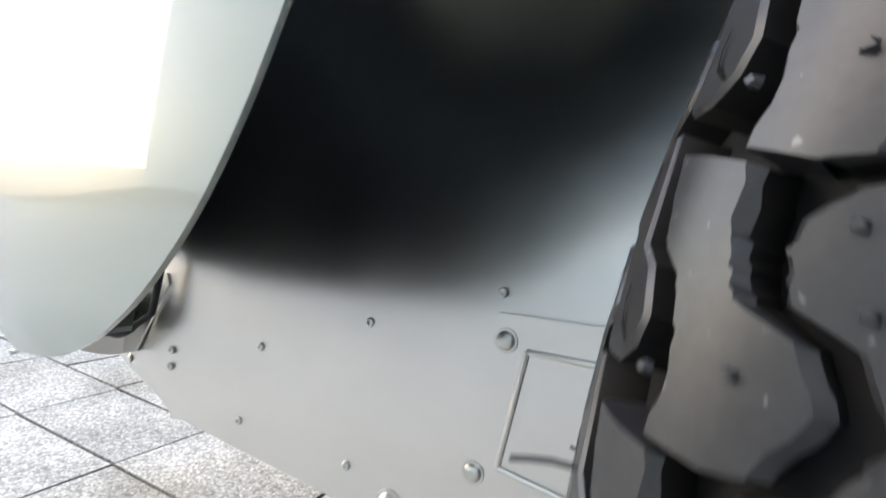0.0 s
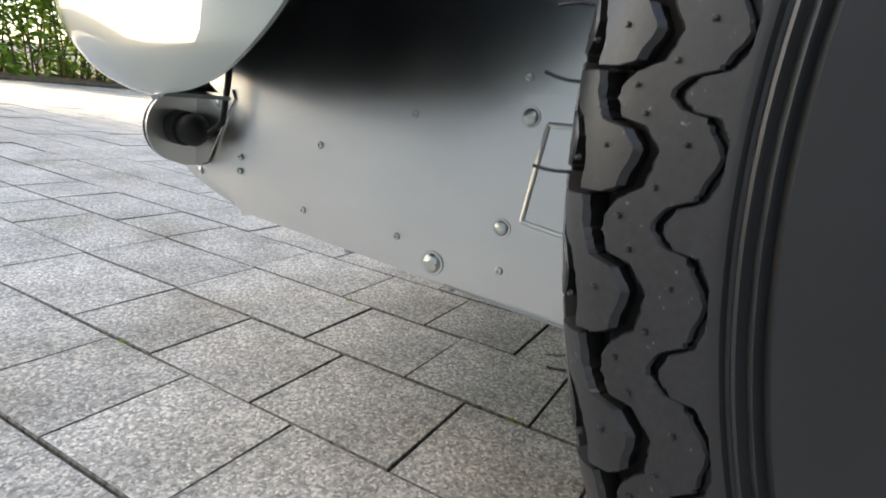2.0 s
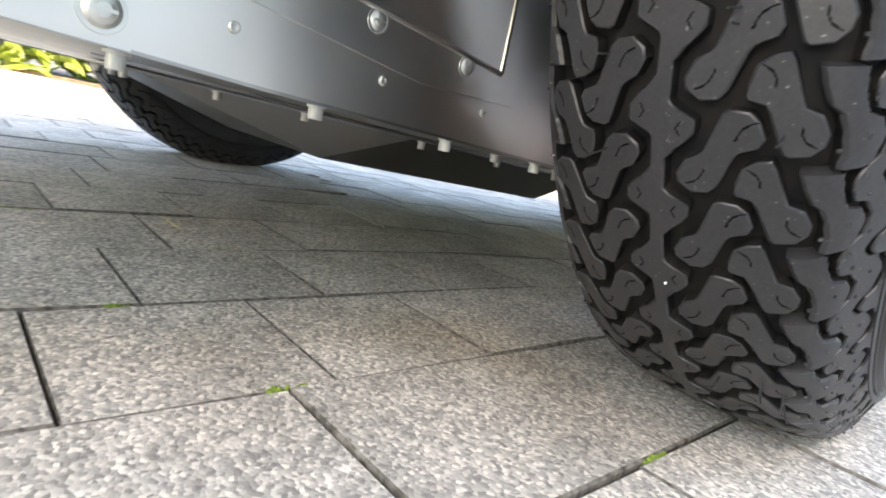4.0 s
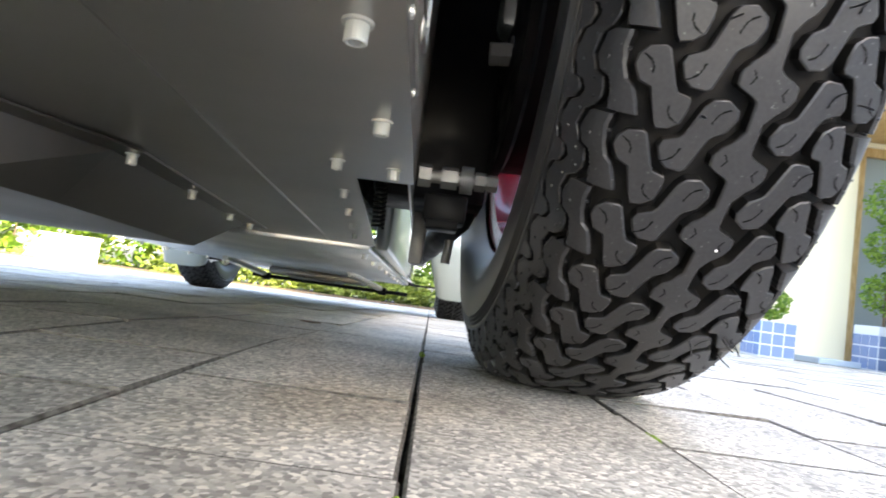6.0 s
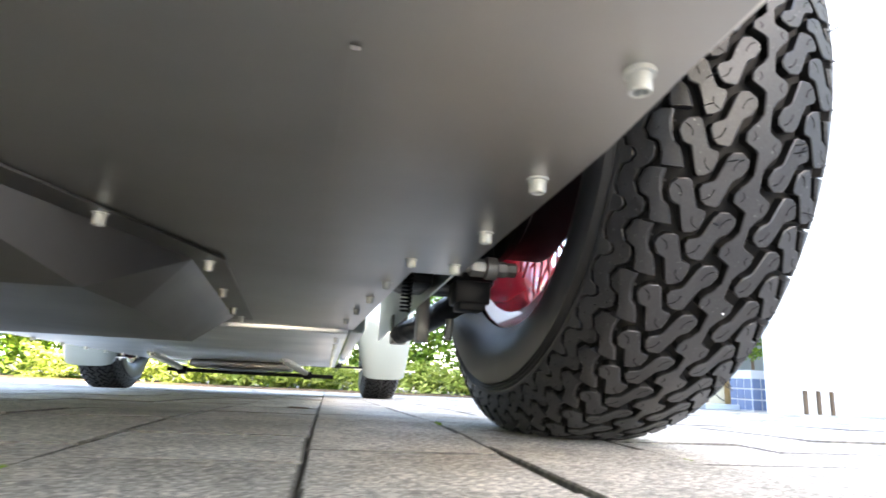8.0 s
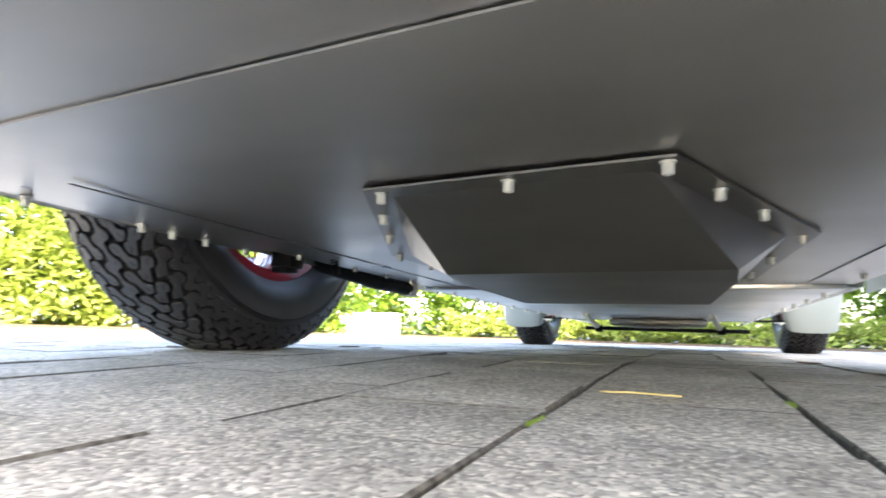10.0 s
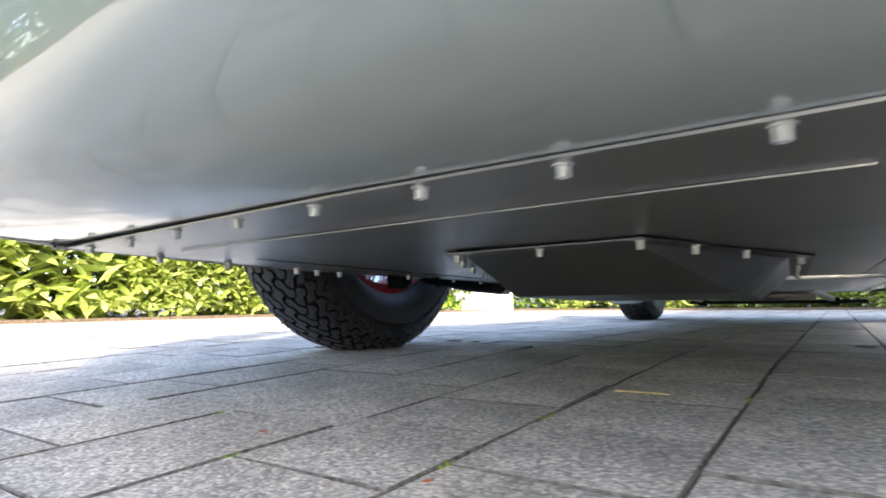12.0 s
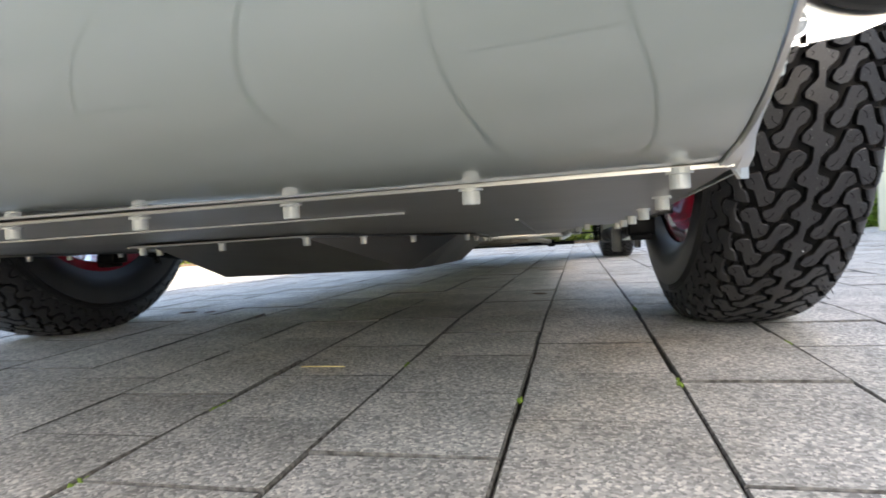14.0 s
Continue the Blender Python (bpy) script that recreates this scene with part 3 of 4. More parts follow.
BAND = wave(((-54.5, 88), (-49, 92), (-44.5, 100), (-33.5, 103.5), (-24.5, 98.5), (-22, 90.5), (-15.5, 87.5), (-10.98, 88)))
ZIG = wave(((-54.5, 106.5), (-49.5, 110), (-46.5, 117), (-33.5, 122.5), (-19.5, 116.5), (-18, 110), (-13.5, 106.5), (-10.98, 106.5)))
PAD_IN = wave(((-48, 77), (-39, 78), (-31, 77), (-23.5, 74), (-20, 69), (-11, 65), (-4.48, 63)))
PAD_OUT = wave(((-48, 87), (-45, 94.5), (-33.5, 99), (-26, 94.5), (-23.5, 87), (-16, 83.5), (-4.48, 82)))
RIB_HI = wave(((-20, 3.5), (-6, 4), (-1, 8), (4, 14), (7, 16.5), (13, 17), (15.5, 15.5), (18.5, 8), (21, 4.5), (23.52, 3.5)))
SWAP = 17.5     # how far the inner half of the tread lags behind the outer


def RIB_LO(u):
    return -RIB_HI(-SWAP - u)


BONE_B = ((29, 18.5), (31.5, 20), (40, 19.5), (45, 16), (48, 8.5), (46.5, 4.5), (38.5, 1.5), (36, -1), (30, -16), (26, -20), (18, -21), (11, -16.5), (10.5, -12), (14.5, -4.5), (20, -1.5), (22, 0.5))
BONE_A = ((37.5, 26), (38, 31), (40, 38), (46, 42), (52, 43), (54.5, 40), (61, 22.5), (67.5, 20), (71.5, 12.5), (71, 7), (66, 2.5), (58, 1.5), (55, 3), (48.5, 19), (46, 22.5), (39, 24))
SIPES = ((40, 11.5, 46, 6, 1.9), (19.5, -12, 46, 6, -1.9), (64.5, 11, 129, 5.5, 1.9), (45.5, 34, 129, 5.5, -1.9), (10.5, 10, 90, 3.4, 1.7))
# the blocks are cut in pitches of several lengths: nominal and true way round, in mm
PITCHES = ((-1175, -1175), (-700, -706), (-291, -303), (-247.5, -254), (-204, -207), (-160.5, -162), (-117, -113.5), (-73.5, -65), (-30, -21), (13.5, 13), (57, 53), (100.5, 93), (500, 496), (1175.1, 1175.1))


def turn(u):
    """Nominal way round in mm to turns of the wheel."""
    u = (u + 1175.04) % 2350.08 - 1175.04
    for (a, p), (b, q) in zip(PITCHES, PITCHES[1:]):
        if u <= b:
            return (p + (q - p) * (u - a) / (b - a)) / 2350.08
    return u / 2350.08


def tyre_mesh(count, fine):
    V, F, GROOVE = [], [], []
    step = 4 if fine else 2
    n = count * step
    top = len(SECTION) - 1
    side = sorted(set(list(range(61, top, 3)) + [top]) | set(range(121, 140)))
    prof = [i / 1000 for i in ([-k for k in side[::-1]] + list(range(-60, 61, 6 if fine else 12)) + side)]

    def base_lift(s):
        a = abs(s) * 1000
        d = depth(s)
        if 124.5 < a < 137:
            d -= 0.0024 * abs(math.sin((a - 124.5) / 12.5 * math.pi * 3)) ** 2
        return d
    for i in range(n):
        V += [on_tyre(s, i / n, base_lift(s)) for s in prof]
    m = len(prof)
    for i in range(n):
        a, b = i * m, ((i + 1) % n) * m
        F += [(a + j, b + j, b + j + 1, a + j + 1) for j in range(m - 1)]
    nbase = len(F)

    def prism(outline, open_sides=None, bevel=0.0007, grow=0.0):
        """A block; outline in (s, u) with s in mm and u in mm along the tread."""
        pts = [(p[0] / 1000, p[1]) for p in outline]
        q = len(pts)
        area = sum(pts[i - 1][0] * pts[i][1] - pts[i][0] * pts[i - 1][1] for i in range(q))
        wide = []
        for i, (s, u) in enumerate(pts):
            a, b, c = [Vector((pts[j % q][0] * 1000, pts[j % q][1])) for j in (i - 1, i, i + 1)]
            e = (b - a).normalized() + (c - b).normalized()
            n = Vector((e.y, -e.x)).normalized() * grow * math.copysign(1, area)
            wide.append((s + n.x / 1000, u + n.y))
        pts = wide
        k = len(V)
        for s, u in pts:
            V.append(on_tyre(s, turn(u), min(depth(s), -0.001) - 0.0005))
        for s, u in pts:
            V.append(on_tyre(s, turn(u), -bevel))
        area = sum(pts[i - 1][0] * pts[i][1] - pts[i][0] * pts[i - 1][1] for i in range(q))
        for i, (s, u) in enumerate(pts):
            a, c = Vector((pts[i - 1][0] * 1000, pts[i - 1][1])), Vector((pts[(i + 1) % q][0] * 1000, pts[(i + 1) % q][1]))
            b = Vector((s * 1000, u))
            e1, e2 = (b - a).normalized(), (c - b).normalized()
            nrm = Vector((-e1.y - e2.y, e1.x + e2.x)) * math.copysign(1, area)
            nrm = nrm.normalized() * bevel * 1000 / max(0.45, nrm.length / 2) if nrm.length > 1e-6 else nrm
            uu = u if open_sides and i in open_sides else u + nrm.y
            V.append(on_tyre(s + nrm.x / 1000, turn(uu), 0.0))
        for i in range(q):
            j = (i + 1) % q
            if open_sides and i in open_sides and j in open_sides:
                continue
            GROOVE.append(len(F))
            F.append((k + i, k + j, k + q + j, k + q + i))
            F.append((k + q + i, k + q + j, k + 2 * q + j, k + 2 * q + i))
        F.append(tuple(k + 2 * q + i for i in range(q)))

    def strip(f, o, lo, hi, us, closed, bevel=0.9, cols=5, top=0.0):
        """A band between two wavy edges, following the curve of the shoulder."""
        rows = []
        for u in us:
            a, b = lo(u), hi(u)
            ss = [(a, None), (a, -bevel), (a + bevel, 0.0)] + [(a + bevel + (b - a - 2 * bevel) * c / cols, 0.0) for c in range(1, cols)] + [(b - bevel, 0.0), (b, -bevel), (b, None)]
            row = []
            for s, lift in ss:
                d = min(depth(s / 1000), -0.001) - 0.0005 if lift is None else (lift + top) / 1000
                row.append(len(V))
                V.append(on_tyre(f * s / 1000, turn(o + u), d))
            rows.append(row)
        for p, q in zip(rows, rows[1:]):
            for j in range(len(p) - 1):
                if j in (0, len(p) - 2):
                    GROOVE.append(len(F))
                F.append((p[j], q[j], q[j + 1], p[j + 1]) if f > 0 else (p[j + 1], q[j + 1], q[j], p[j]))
        if closed:
            for r, u in ((rows[0], us[0] - 0.9), (rows[-1], us[-1] + 0.9)):
                low = []
                for (s, lift) in [(lo(u), None)] + [(lo(u) + (hi(u) - lo(u)) * c / 6, None) for c in range(1, 6)] + [(hi(u), None)]:
                    low.append(len(V))
                    V.append(on_tyre(f * s / 1000, turn(o + u), min(depth(s / 1000), -0.001) - 0.0005))
                m_ = r[1:-1]
                for j in range(6):
                    F.append((m_[j], m_[j + 1], low[j + 1], low[j]))

    def ribbon(f, o, cs, cu, lean, half, bow):
        """Short curved ribbon just above a block, its near-black standing for a sipe's shade."""
        k = len(V)
        for i in range(13):
            q = i / 12 - 0.5
            a, b = math.cos(lean), math.sin(lean)
            x, y = q * 2 * half, bow * math.cos(q * math.pi)
            for w in (-0.5, 0.5):
                V.append(on_tyre(f * (cs + a * x - b * (y + w)) / 1000, turn(o + f * (cu + b * x + a * (y + w))), 0.00012))
        for i in range(12):
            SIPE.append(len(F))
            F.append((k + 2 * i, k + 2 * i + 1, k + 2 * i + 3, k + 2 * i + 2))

    SIPE = []
    steps = {-48 + PITCH * i / 12 for i in range(13)}
    for u in (-54.5, -49.5, -49, -46.5, -45, -44.5, -39, -33.5, -31, -26, -24.5, -23.5, -22, -20, -19.5, -18, -16, -15.5, -13.5, -11):
        steps.add(-48 + (u + 48) % PITCH)
    steps = sorted(steps)
    for i in range(count):
        o = i * PITCH - 127
        strip(1, o, RIB_LO, RIB_HI, [PITCH * k / 32 for k in range(33)], False, cols=2)
        for f in (1, -1):
            of = o if f > 0 else o - SWAP
            for sh in (BONE_A, BONE_B):
                q = [(f * a, of + f * b) for a, b in sh]
                prism(q)
            if fine:
                for cs, cu, lean, half, bow in SIPES:
                    ribbon(f, of, cs, cu, radians(lean), half, bow)

            def mirrored(fn):
                return fn if f > 0 else (lambda u: fn(-u))
            us = steps if f > 0 else [-u for u in steps[::-1]]
            gap = [-47] + [u for u in steps if -46.8 < u < PITCH - 49.2] + [PITCH - 49]
            gap = gap if f > 0 else [-u for u in gap[::-1]]
            # shoulder pad and the two wavy bands outside it
            strip(f, of, mirrored(PAD_IN), mirrored(PAD_OUT), gap, True, bevel=1.8)
            strip(f, of, mirrored(BAND), lambda u: mirrored(ZIG)(u) - 1.3, us, False, top=-1.6)
            strip(f, of, lambda u: mirrored(ZIG)(u) + 1.3, lambda u: 123.5, us, False, top=-0.6)
            if fine:
                for a, b in ((76, -38), (88, -33), (94, -10), (104, -44), (111, -30), (98, -20)):
                    k = len(V)
                    aa, bb = f * a, of + f * b
                    lift = 0.0 if a < 90 else -0.0016
                    for r, up in ((1.05, -0.0002), (0.85, 0.0011)):
                        for q in range(6):
                            da, db = r * math.cos(q * math.pi / 3), r * math.sin(q * math.pi / 3)
                            V.append(on_tyre((aa + da) / 1000, turn(bb + db), lift + up))
                    F.extend([(k + q, k + (q + 1) % 6, k + 6 + (q + 1) % 6, k + 6 + q) for q in range(6)])
                    F.append(tuple(k + 6 + q for q in range(6)))
    me = bpy.data.meshes.new("tyre")
    me.from_pydata(V, [], F)
    me.materials.append(RUBBER)
    me.materials.append(WALL_RUBBER)
    me.materials.append(SIPE_SHADE)
    me.materials.append(GROOVE_SHADE)
    for p in me.polygons:
        c = p.center
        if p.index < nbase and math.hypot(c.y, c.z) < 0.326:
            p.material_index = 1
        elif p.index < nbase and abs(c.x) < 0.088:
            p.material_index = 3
    # The feet of the block walls take the same shade-darkened colour.
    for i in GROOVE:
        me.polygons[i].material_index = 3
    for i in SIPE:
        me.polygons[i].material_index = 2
    bm = bmesh.new()
    bm.from_mesh(me)
    for v in bm.verts:
        # weight of the car: flat where it stands, walls bulging above
        if v.co.z < -0.20:
            v.co.x *= 1 + 0.07 * ((-v.co.z - 0.20) / 0.165) ** 2
            v.co.z = max(v.co.z, -WZ + 0.0005)
    bmesh.ops.recalc_face_normals(bm, faces=bm.faces)
    bm.to_mesh(me)
    bm.free()
    me.polygons.foreach_set("use_smooth", [True] * len(me.polygons))
    me.set_sharp_from_angle(angle=radians(32))
    return me


TYRE_FINE, TYRE_FAR = tyre_mesh(54, True), tyre_mesh(54, False)
TURN = Matrix.Rotation(radians(90), 4, "Y")


def lathe_mesh(name, profile, material, n=72, closed=True):
    bm = lathe(bmesh.new(), profile, n, TURN, closed)
    bmesh.ops.recalc_face_normals(bm, faces=bm.faces)
    me = bpy.data.meshes.new(name)
    bm.to_mesh(me)
    bm.free()
    for p in me.polygons:
        p.use_smooth = True
    me.set_sharp_from_angle(angle=radians(40))
    me.materials.append(material)
    return me


RIM = lathe_mesh("rim", [(0.236, -0.072), (0.238, -0.066), (0.219, -0.062), (0.216, -0.050), (0.203, -0.028), (0.194, -0.012), (0.194, 0.012), (0.203, 0.033), (0.216, 0.050),
                         (0.219, 0.062), (0.238, 0.066), (0.236, 0.072), (0.213, 0.068), (0.209, 0.050), (0.188, 0.014), (0.188, -0.014), (0.209, -0.050), (0.213, -0.068)], RED)
HUB = lathe_mesh("hub", [(0.001, 0.075), (0.03, 0.073), (0.034, 0.05), (0.042, 0.046), (0.045, 0.01), (0.052, -0.03), (0.056, -0.06), (0.001, -0.06)], RED, 32, False)
DRUM = lathe_mesh("brake_drum", [(0.001, -0.02), (0.13, -0.02), (0.142, -0.03), (0.142, -0.085), (0.15, -0.09), (0.15, -0.1), (0.001, -0.1)], BLACK, 48, False)


def build_spoke(inner, outer):
    bm = rod(bmesh.new(), inner, outer, 0.0022, n=8)
    rod(bm, Vector(outer) * 0.97 + Vector(inner) * 0.03, Vector(outer), 0.0042, 0.0036, n=8)
    me = bpy.data.meshes.new("spoke")
    bm.to_mesh(me)
    bm.free()
    me.materials.append(RED)
    return me


SPOKES = []
for dx_in, dx_out, lead in ((0.044, 0.012, 24), (0.044, 0.012, -24), (-0.02, -0.01, 30), (-0.02, -0.01, -30)):
    a = radians(lead)
    SPOKES.append(build_spoke((dx_in, -0.044 * math.cos(a), 0.044 * math.sin(a)), (dx_out, -0.192, 0.0)))


def vent_hair():
    bm = tube(bmesh.new(), [(0, 0, -0.002), (0, 0, 0.004), (0.0006, 0.0004, 0.008), (0.0016, 0.0008, 0.0115)], 0.0006, 5)
    me = bpy.data.meshes.new("vent_hair")
    bm.to_mesh(me)
    bm.free()
    me.materials.append(RUBBER)
    return me


HAIR = vent_hair()


def wheel(x, y, z, s, tyre, spin):
    hub = put("wheel", HUB, car, "red wire wheel with a chunky block-tread tyre", pose(x, y, z, spin, 0, STEER if y < 1 else 0) @ Matrix.Diagonal((s, 1, 1, 1)))
    put("tyre", tyre, hub, "black block-tread tyre")
    put("rim", RIM, hub)
    if tyre is TYRE_FINE:
        rng = random.Random(7)
        for i in range(26):
            u = rng.uniform(-0.17, 0.12)
            sp = rng.choice((-0.055, -0.03, 0.03, 0.055, 0.066, 0.07))
            p = Vector(on_tyre(sp, u, 0.0))
            d = Vector(on_tyre(sp, u, 0.01)) - p
            put("vent_hair", HAIR, hub, m=Matrix.Translation(p) @ d.to_track_quat("Z", "Y").to_matrix().to_4x4() @ Matrix.Rotation(rng.uniform(0, 6), 4, "Z"))
    put("brake_drum", DRUM, hub)
    for i in range(18):
        for k, me in enumerate(SPOKES):
            put("spoke", me, hub, m=Matrix.Rotation(radians(20 * i + 5 * k), 4, "X"))


for s in (1, -1):
    wheel(s * TRACK[s], WY, WZ, s, TYRE_FINE, 0)
    wheel(s * REAR_TRACK, REAR_Y, WZ + ground_z(REAR_Y), s, TYRE_FAR, 0)

# ---- body, floor and running gear behind the tray ----
bm = box(bmesh.new(), (-0.44, 0.60, 0.147), (0.44, 2.45, 0.162), 0.003)
part("floor_pan", sloped(bm), PALE_FLOOR, car, "pale grey floor pan")
bm = bmesh.new()
for s in (1, -1):
    box(bm, (s * 0.46 - 0.015, 0.62, 0.150), (s * 0.46 + 0.015, 3.3, 0.72), 0.01)
box(bm, (-0.46, 2.4, 0.5), (0.46, 3.3, 0.75), 0.05)
box(bm, (-0.46, 0.5, 0.70), (0.46, 2.4, 0.74), 0.01)
part("body", sloped(bm), PAINT, car, "sage green body tub")
bm = bmesh.new()
for s in (1, -1):
    box(bm, (s * 0.36 - 0.03, -0.5, 0.26), (s * 0.36 + 0.03, 2.6, 0.36), 0.006)
part("chassis_rail", bm, BLACK, car, "black steel chassis rails")


def coil(bm, a, b, r, wire_r, turns):
    a, b = Vector(a), Vector(b)
    q = (b - a).to_track_quat("Z", "Y").to_matrix()
    pts = []
    for i in range(turns * 12 + 1):
        w = 2 * math.pi * i / 12
        pts.append(a + q @ Vector((r * math.cos(w), r * math.sin(w), (b - a).length * i / (turns * 12))))
    return tube(bm, pts, wire_r, 6)


def front_suspension(s):
    t = TRACK[s]

    def at(dx, y, z):
        return (s * (t + dx), y, z)

    def block(bm, x0, x1, y0, y1, z0, z1, bevel):
        return box(bm, (min(s * (t + x0), s * (t + x1)), y0, z0), (max(s * (t + x0), s * (t + x1)), y1, z1), bevel)
    bm = block(bmesh.new(), -0.225, -0.098, 0.15, 0.26, 0.176 if s > 0 else 0.31, 0.42, 0.010)
    block(bm, -0.225, -0.115, 0.16, 0.25, 0.40, 0.70, 0.010)
    beam = part("axle_beam", bm, BLACK, car, "black box-section axle beam")
    part("stub", rod(bmesh.new(), at(-0.11, 0.19, 0.36), at(-0.03, 0.17, 0.37), 0.034), BLACK, beam)
    # radius arm running back to the chassis
    bm = tube(bmesh.new(), [at(-0.11, 0.19, 0.21), at(-0.125, 0.24, 0.170), at(-0.155, 0.40, 0.146), at(-0.176, 0.53, 0.136)], 0.018, 14)
    arm = part("radius_arm", bm, BLACK, car, "black tubular radius arm")
    part("bracket", block(bmesh.new(), -0.192, -0.162, 0.52, 0.56, 0.118, 0.175, 0.004), STEEL, arm)
    # track rod joint
    y, z = 0.08, 0.190
    bm = rod(bmesh.new(), at(-0.172, y, z), at(-0.098, y, z), 0.0065)
    for dx, r, w in ((-0.166, 0.0115, 0.006), (-0.142, 0.011, 0.008), (-0.125, 0.0135, 0.006), (-0.112, 0.0095, 0.005), (-0.1, 0.0085, 0.005)):
        rod(bm, at(dx - w, y, z), at(dx + w, y, z), r, n=20 if r > 0.013 else 6)
    joint = part("track_rod_joint", bm, DULL, car, "greased steel track rod joint with hex nuts")
    bm = block(bmesh.new(), -0.164, -0.121, 0.09, 0.13, 0.148, 0.176, 0.003)
    block(bm, -0.160, -0.128, 0.085, 0.12, 0.140, 0.150, 0.002)
    part("clevis", bm, BLACK, joint)
    if s > 0:
        part("link", rod(bmesh.new(), at(-0.127, 0.28, 0.195), at(-0.133, 0.28, 0.116), 0.006), DULL, joint)
        part("bracket", block(bmesh.new(), -0.181, -0.163, 0.27, 0.30, 0.110, 0.186, 0.003), DULL, joint)
    # cast upright with its bolts
    bm = block(bmesh.new(), -0.112, -0.066, 0.10, 0.15, 0.36, 0.50, 0.012)
    block(bm, -0.100, -0.072, 0.09, 0.12, 0.385, 0.43, 0.008)
    block(bm, -0.125, -0.085, 0.11, 0.15, 0.49, 0.56, 0.010)
    rod(bm, at(-0.088, 0.112, 0.40), at(-0.088, 0.09, 0.41), 0.017, 0.015)
    rod(bm, at(-0.075, 0.11, 0.345), at(-0.062, 0.13, 0.44), 0.015, 0.019)
    upright = part("upright", bm, STEEL, car, "dull alloy casting of the front upright")
    bm = rod(bmesh.new(), at(-0.118, 0.10, 0.328), at(-0.096, 0.10, 0.330), 0.0125, n=6)
    rod(bm, at(-0.096, 0.10, 0.330), at(-0.086, 0.10, 0.331), 0.019)
    part("bolt", bm, STEEL, upright)
    bm = rod(bmesh.new(), at(-0.086, 0.12, 0.318), at(-0.050, 0.12, 0.322), 0.024)
    rod(bm, at(-0.066, 0.085, 0.305), at(-0.066, 0.11, 0.305), 0.007, n=6)
    part("king_pin", bm, BLACK, upright)
    bm = tube(bmesh.new(), [at(-0.17, 0.15, 0.62), at(-0.11, 0.12, 0.47), at(-0.098, 0.10, 0.43), at(-0.075, 0.105, 0.41)], 0.004)
    part("brake_hose", bm, BOOT, car, "black rubber brake hose")
    bm = coil(bmesh.new(), at(-0.214, 0.16, 0.140), at(-0.214, 0.14, 0.205), 0.0062, 0.0016, 14)
    part("stop_spring", bm, BLACK, car, "thin black coil spring")


for s in (1, -1):
    front_suspension(s)

bm = rod(bmesh.new(), (-0.36, 2.50, 0.102), (0.44, 2.50, 0.099), 0.010)
bar = part("sway_bar", sloped(bm), BLACK, car, "black cross bar under the tail")
for x in (-0.29, 0.31):
    part("bush", sloped(rod(bmesh.new(), (x - 0.02, 2.50, 0.101), (x + 0.02, 2.50, 0.101), 0.020)), BLACK, bar)
for s in (1, -1):
    bm = coil(bmesh.new(), (s * 0.24, 1.75, 0.140), (s * 0.30, 2.50, 0.112), 0.010, 0.004, 16)
    rod(bm, (s * 0.24, 1.75, 0.140), (s * 0.30, 2.50, 0.112), 0.007)
    part("tie_rod", sloped(bm), ZINC, car, "zinc plated tie rod under the floor")
bm = box(bmesh.new(), (-0.20, 2.20, 0.112), (0.24, 2.46, 0.146), 0.012)
box(bm, (-0.10, 2.17, 0.106), (0.12, 2.42, 0.114), 0.004)
part("fuel_tank_guard", sloped(bm), STEEL, car, "dull steel tank guard under the tail")
bm = box(bmesh.new(), (-0.60, 2.46, 0.146), (0.60, 2.49, 0.156), 0.003)
part("cross_flange", sloped(bm), BLACK, car)
for s in (1, -1):
    for i in range(9):
        hexbolt(car, "floor_bolt", (s * 0.42, 0.70 + 0.19 * i, 0.147 + ground_z(0.70 + 0.19 * i)), 0.012, 0.010, ZINC)
bm = rod(bmesh.new(), (-0.62, REAR_Y, WZ), (0.62, REAR_Y, WZ), 0.035)
part("rear_axle", sloped(bm), BLACK, car)

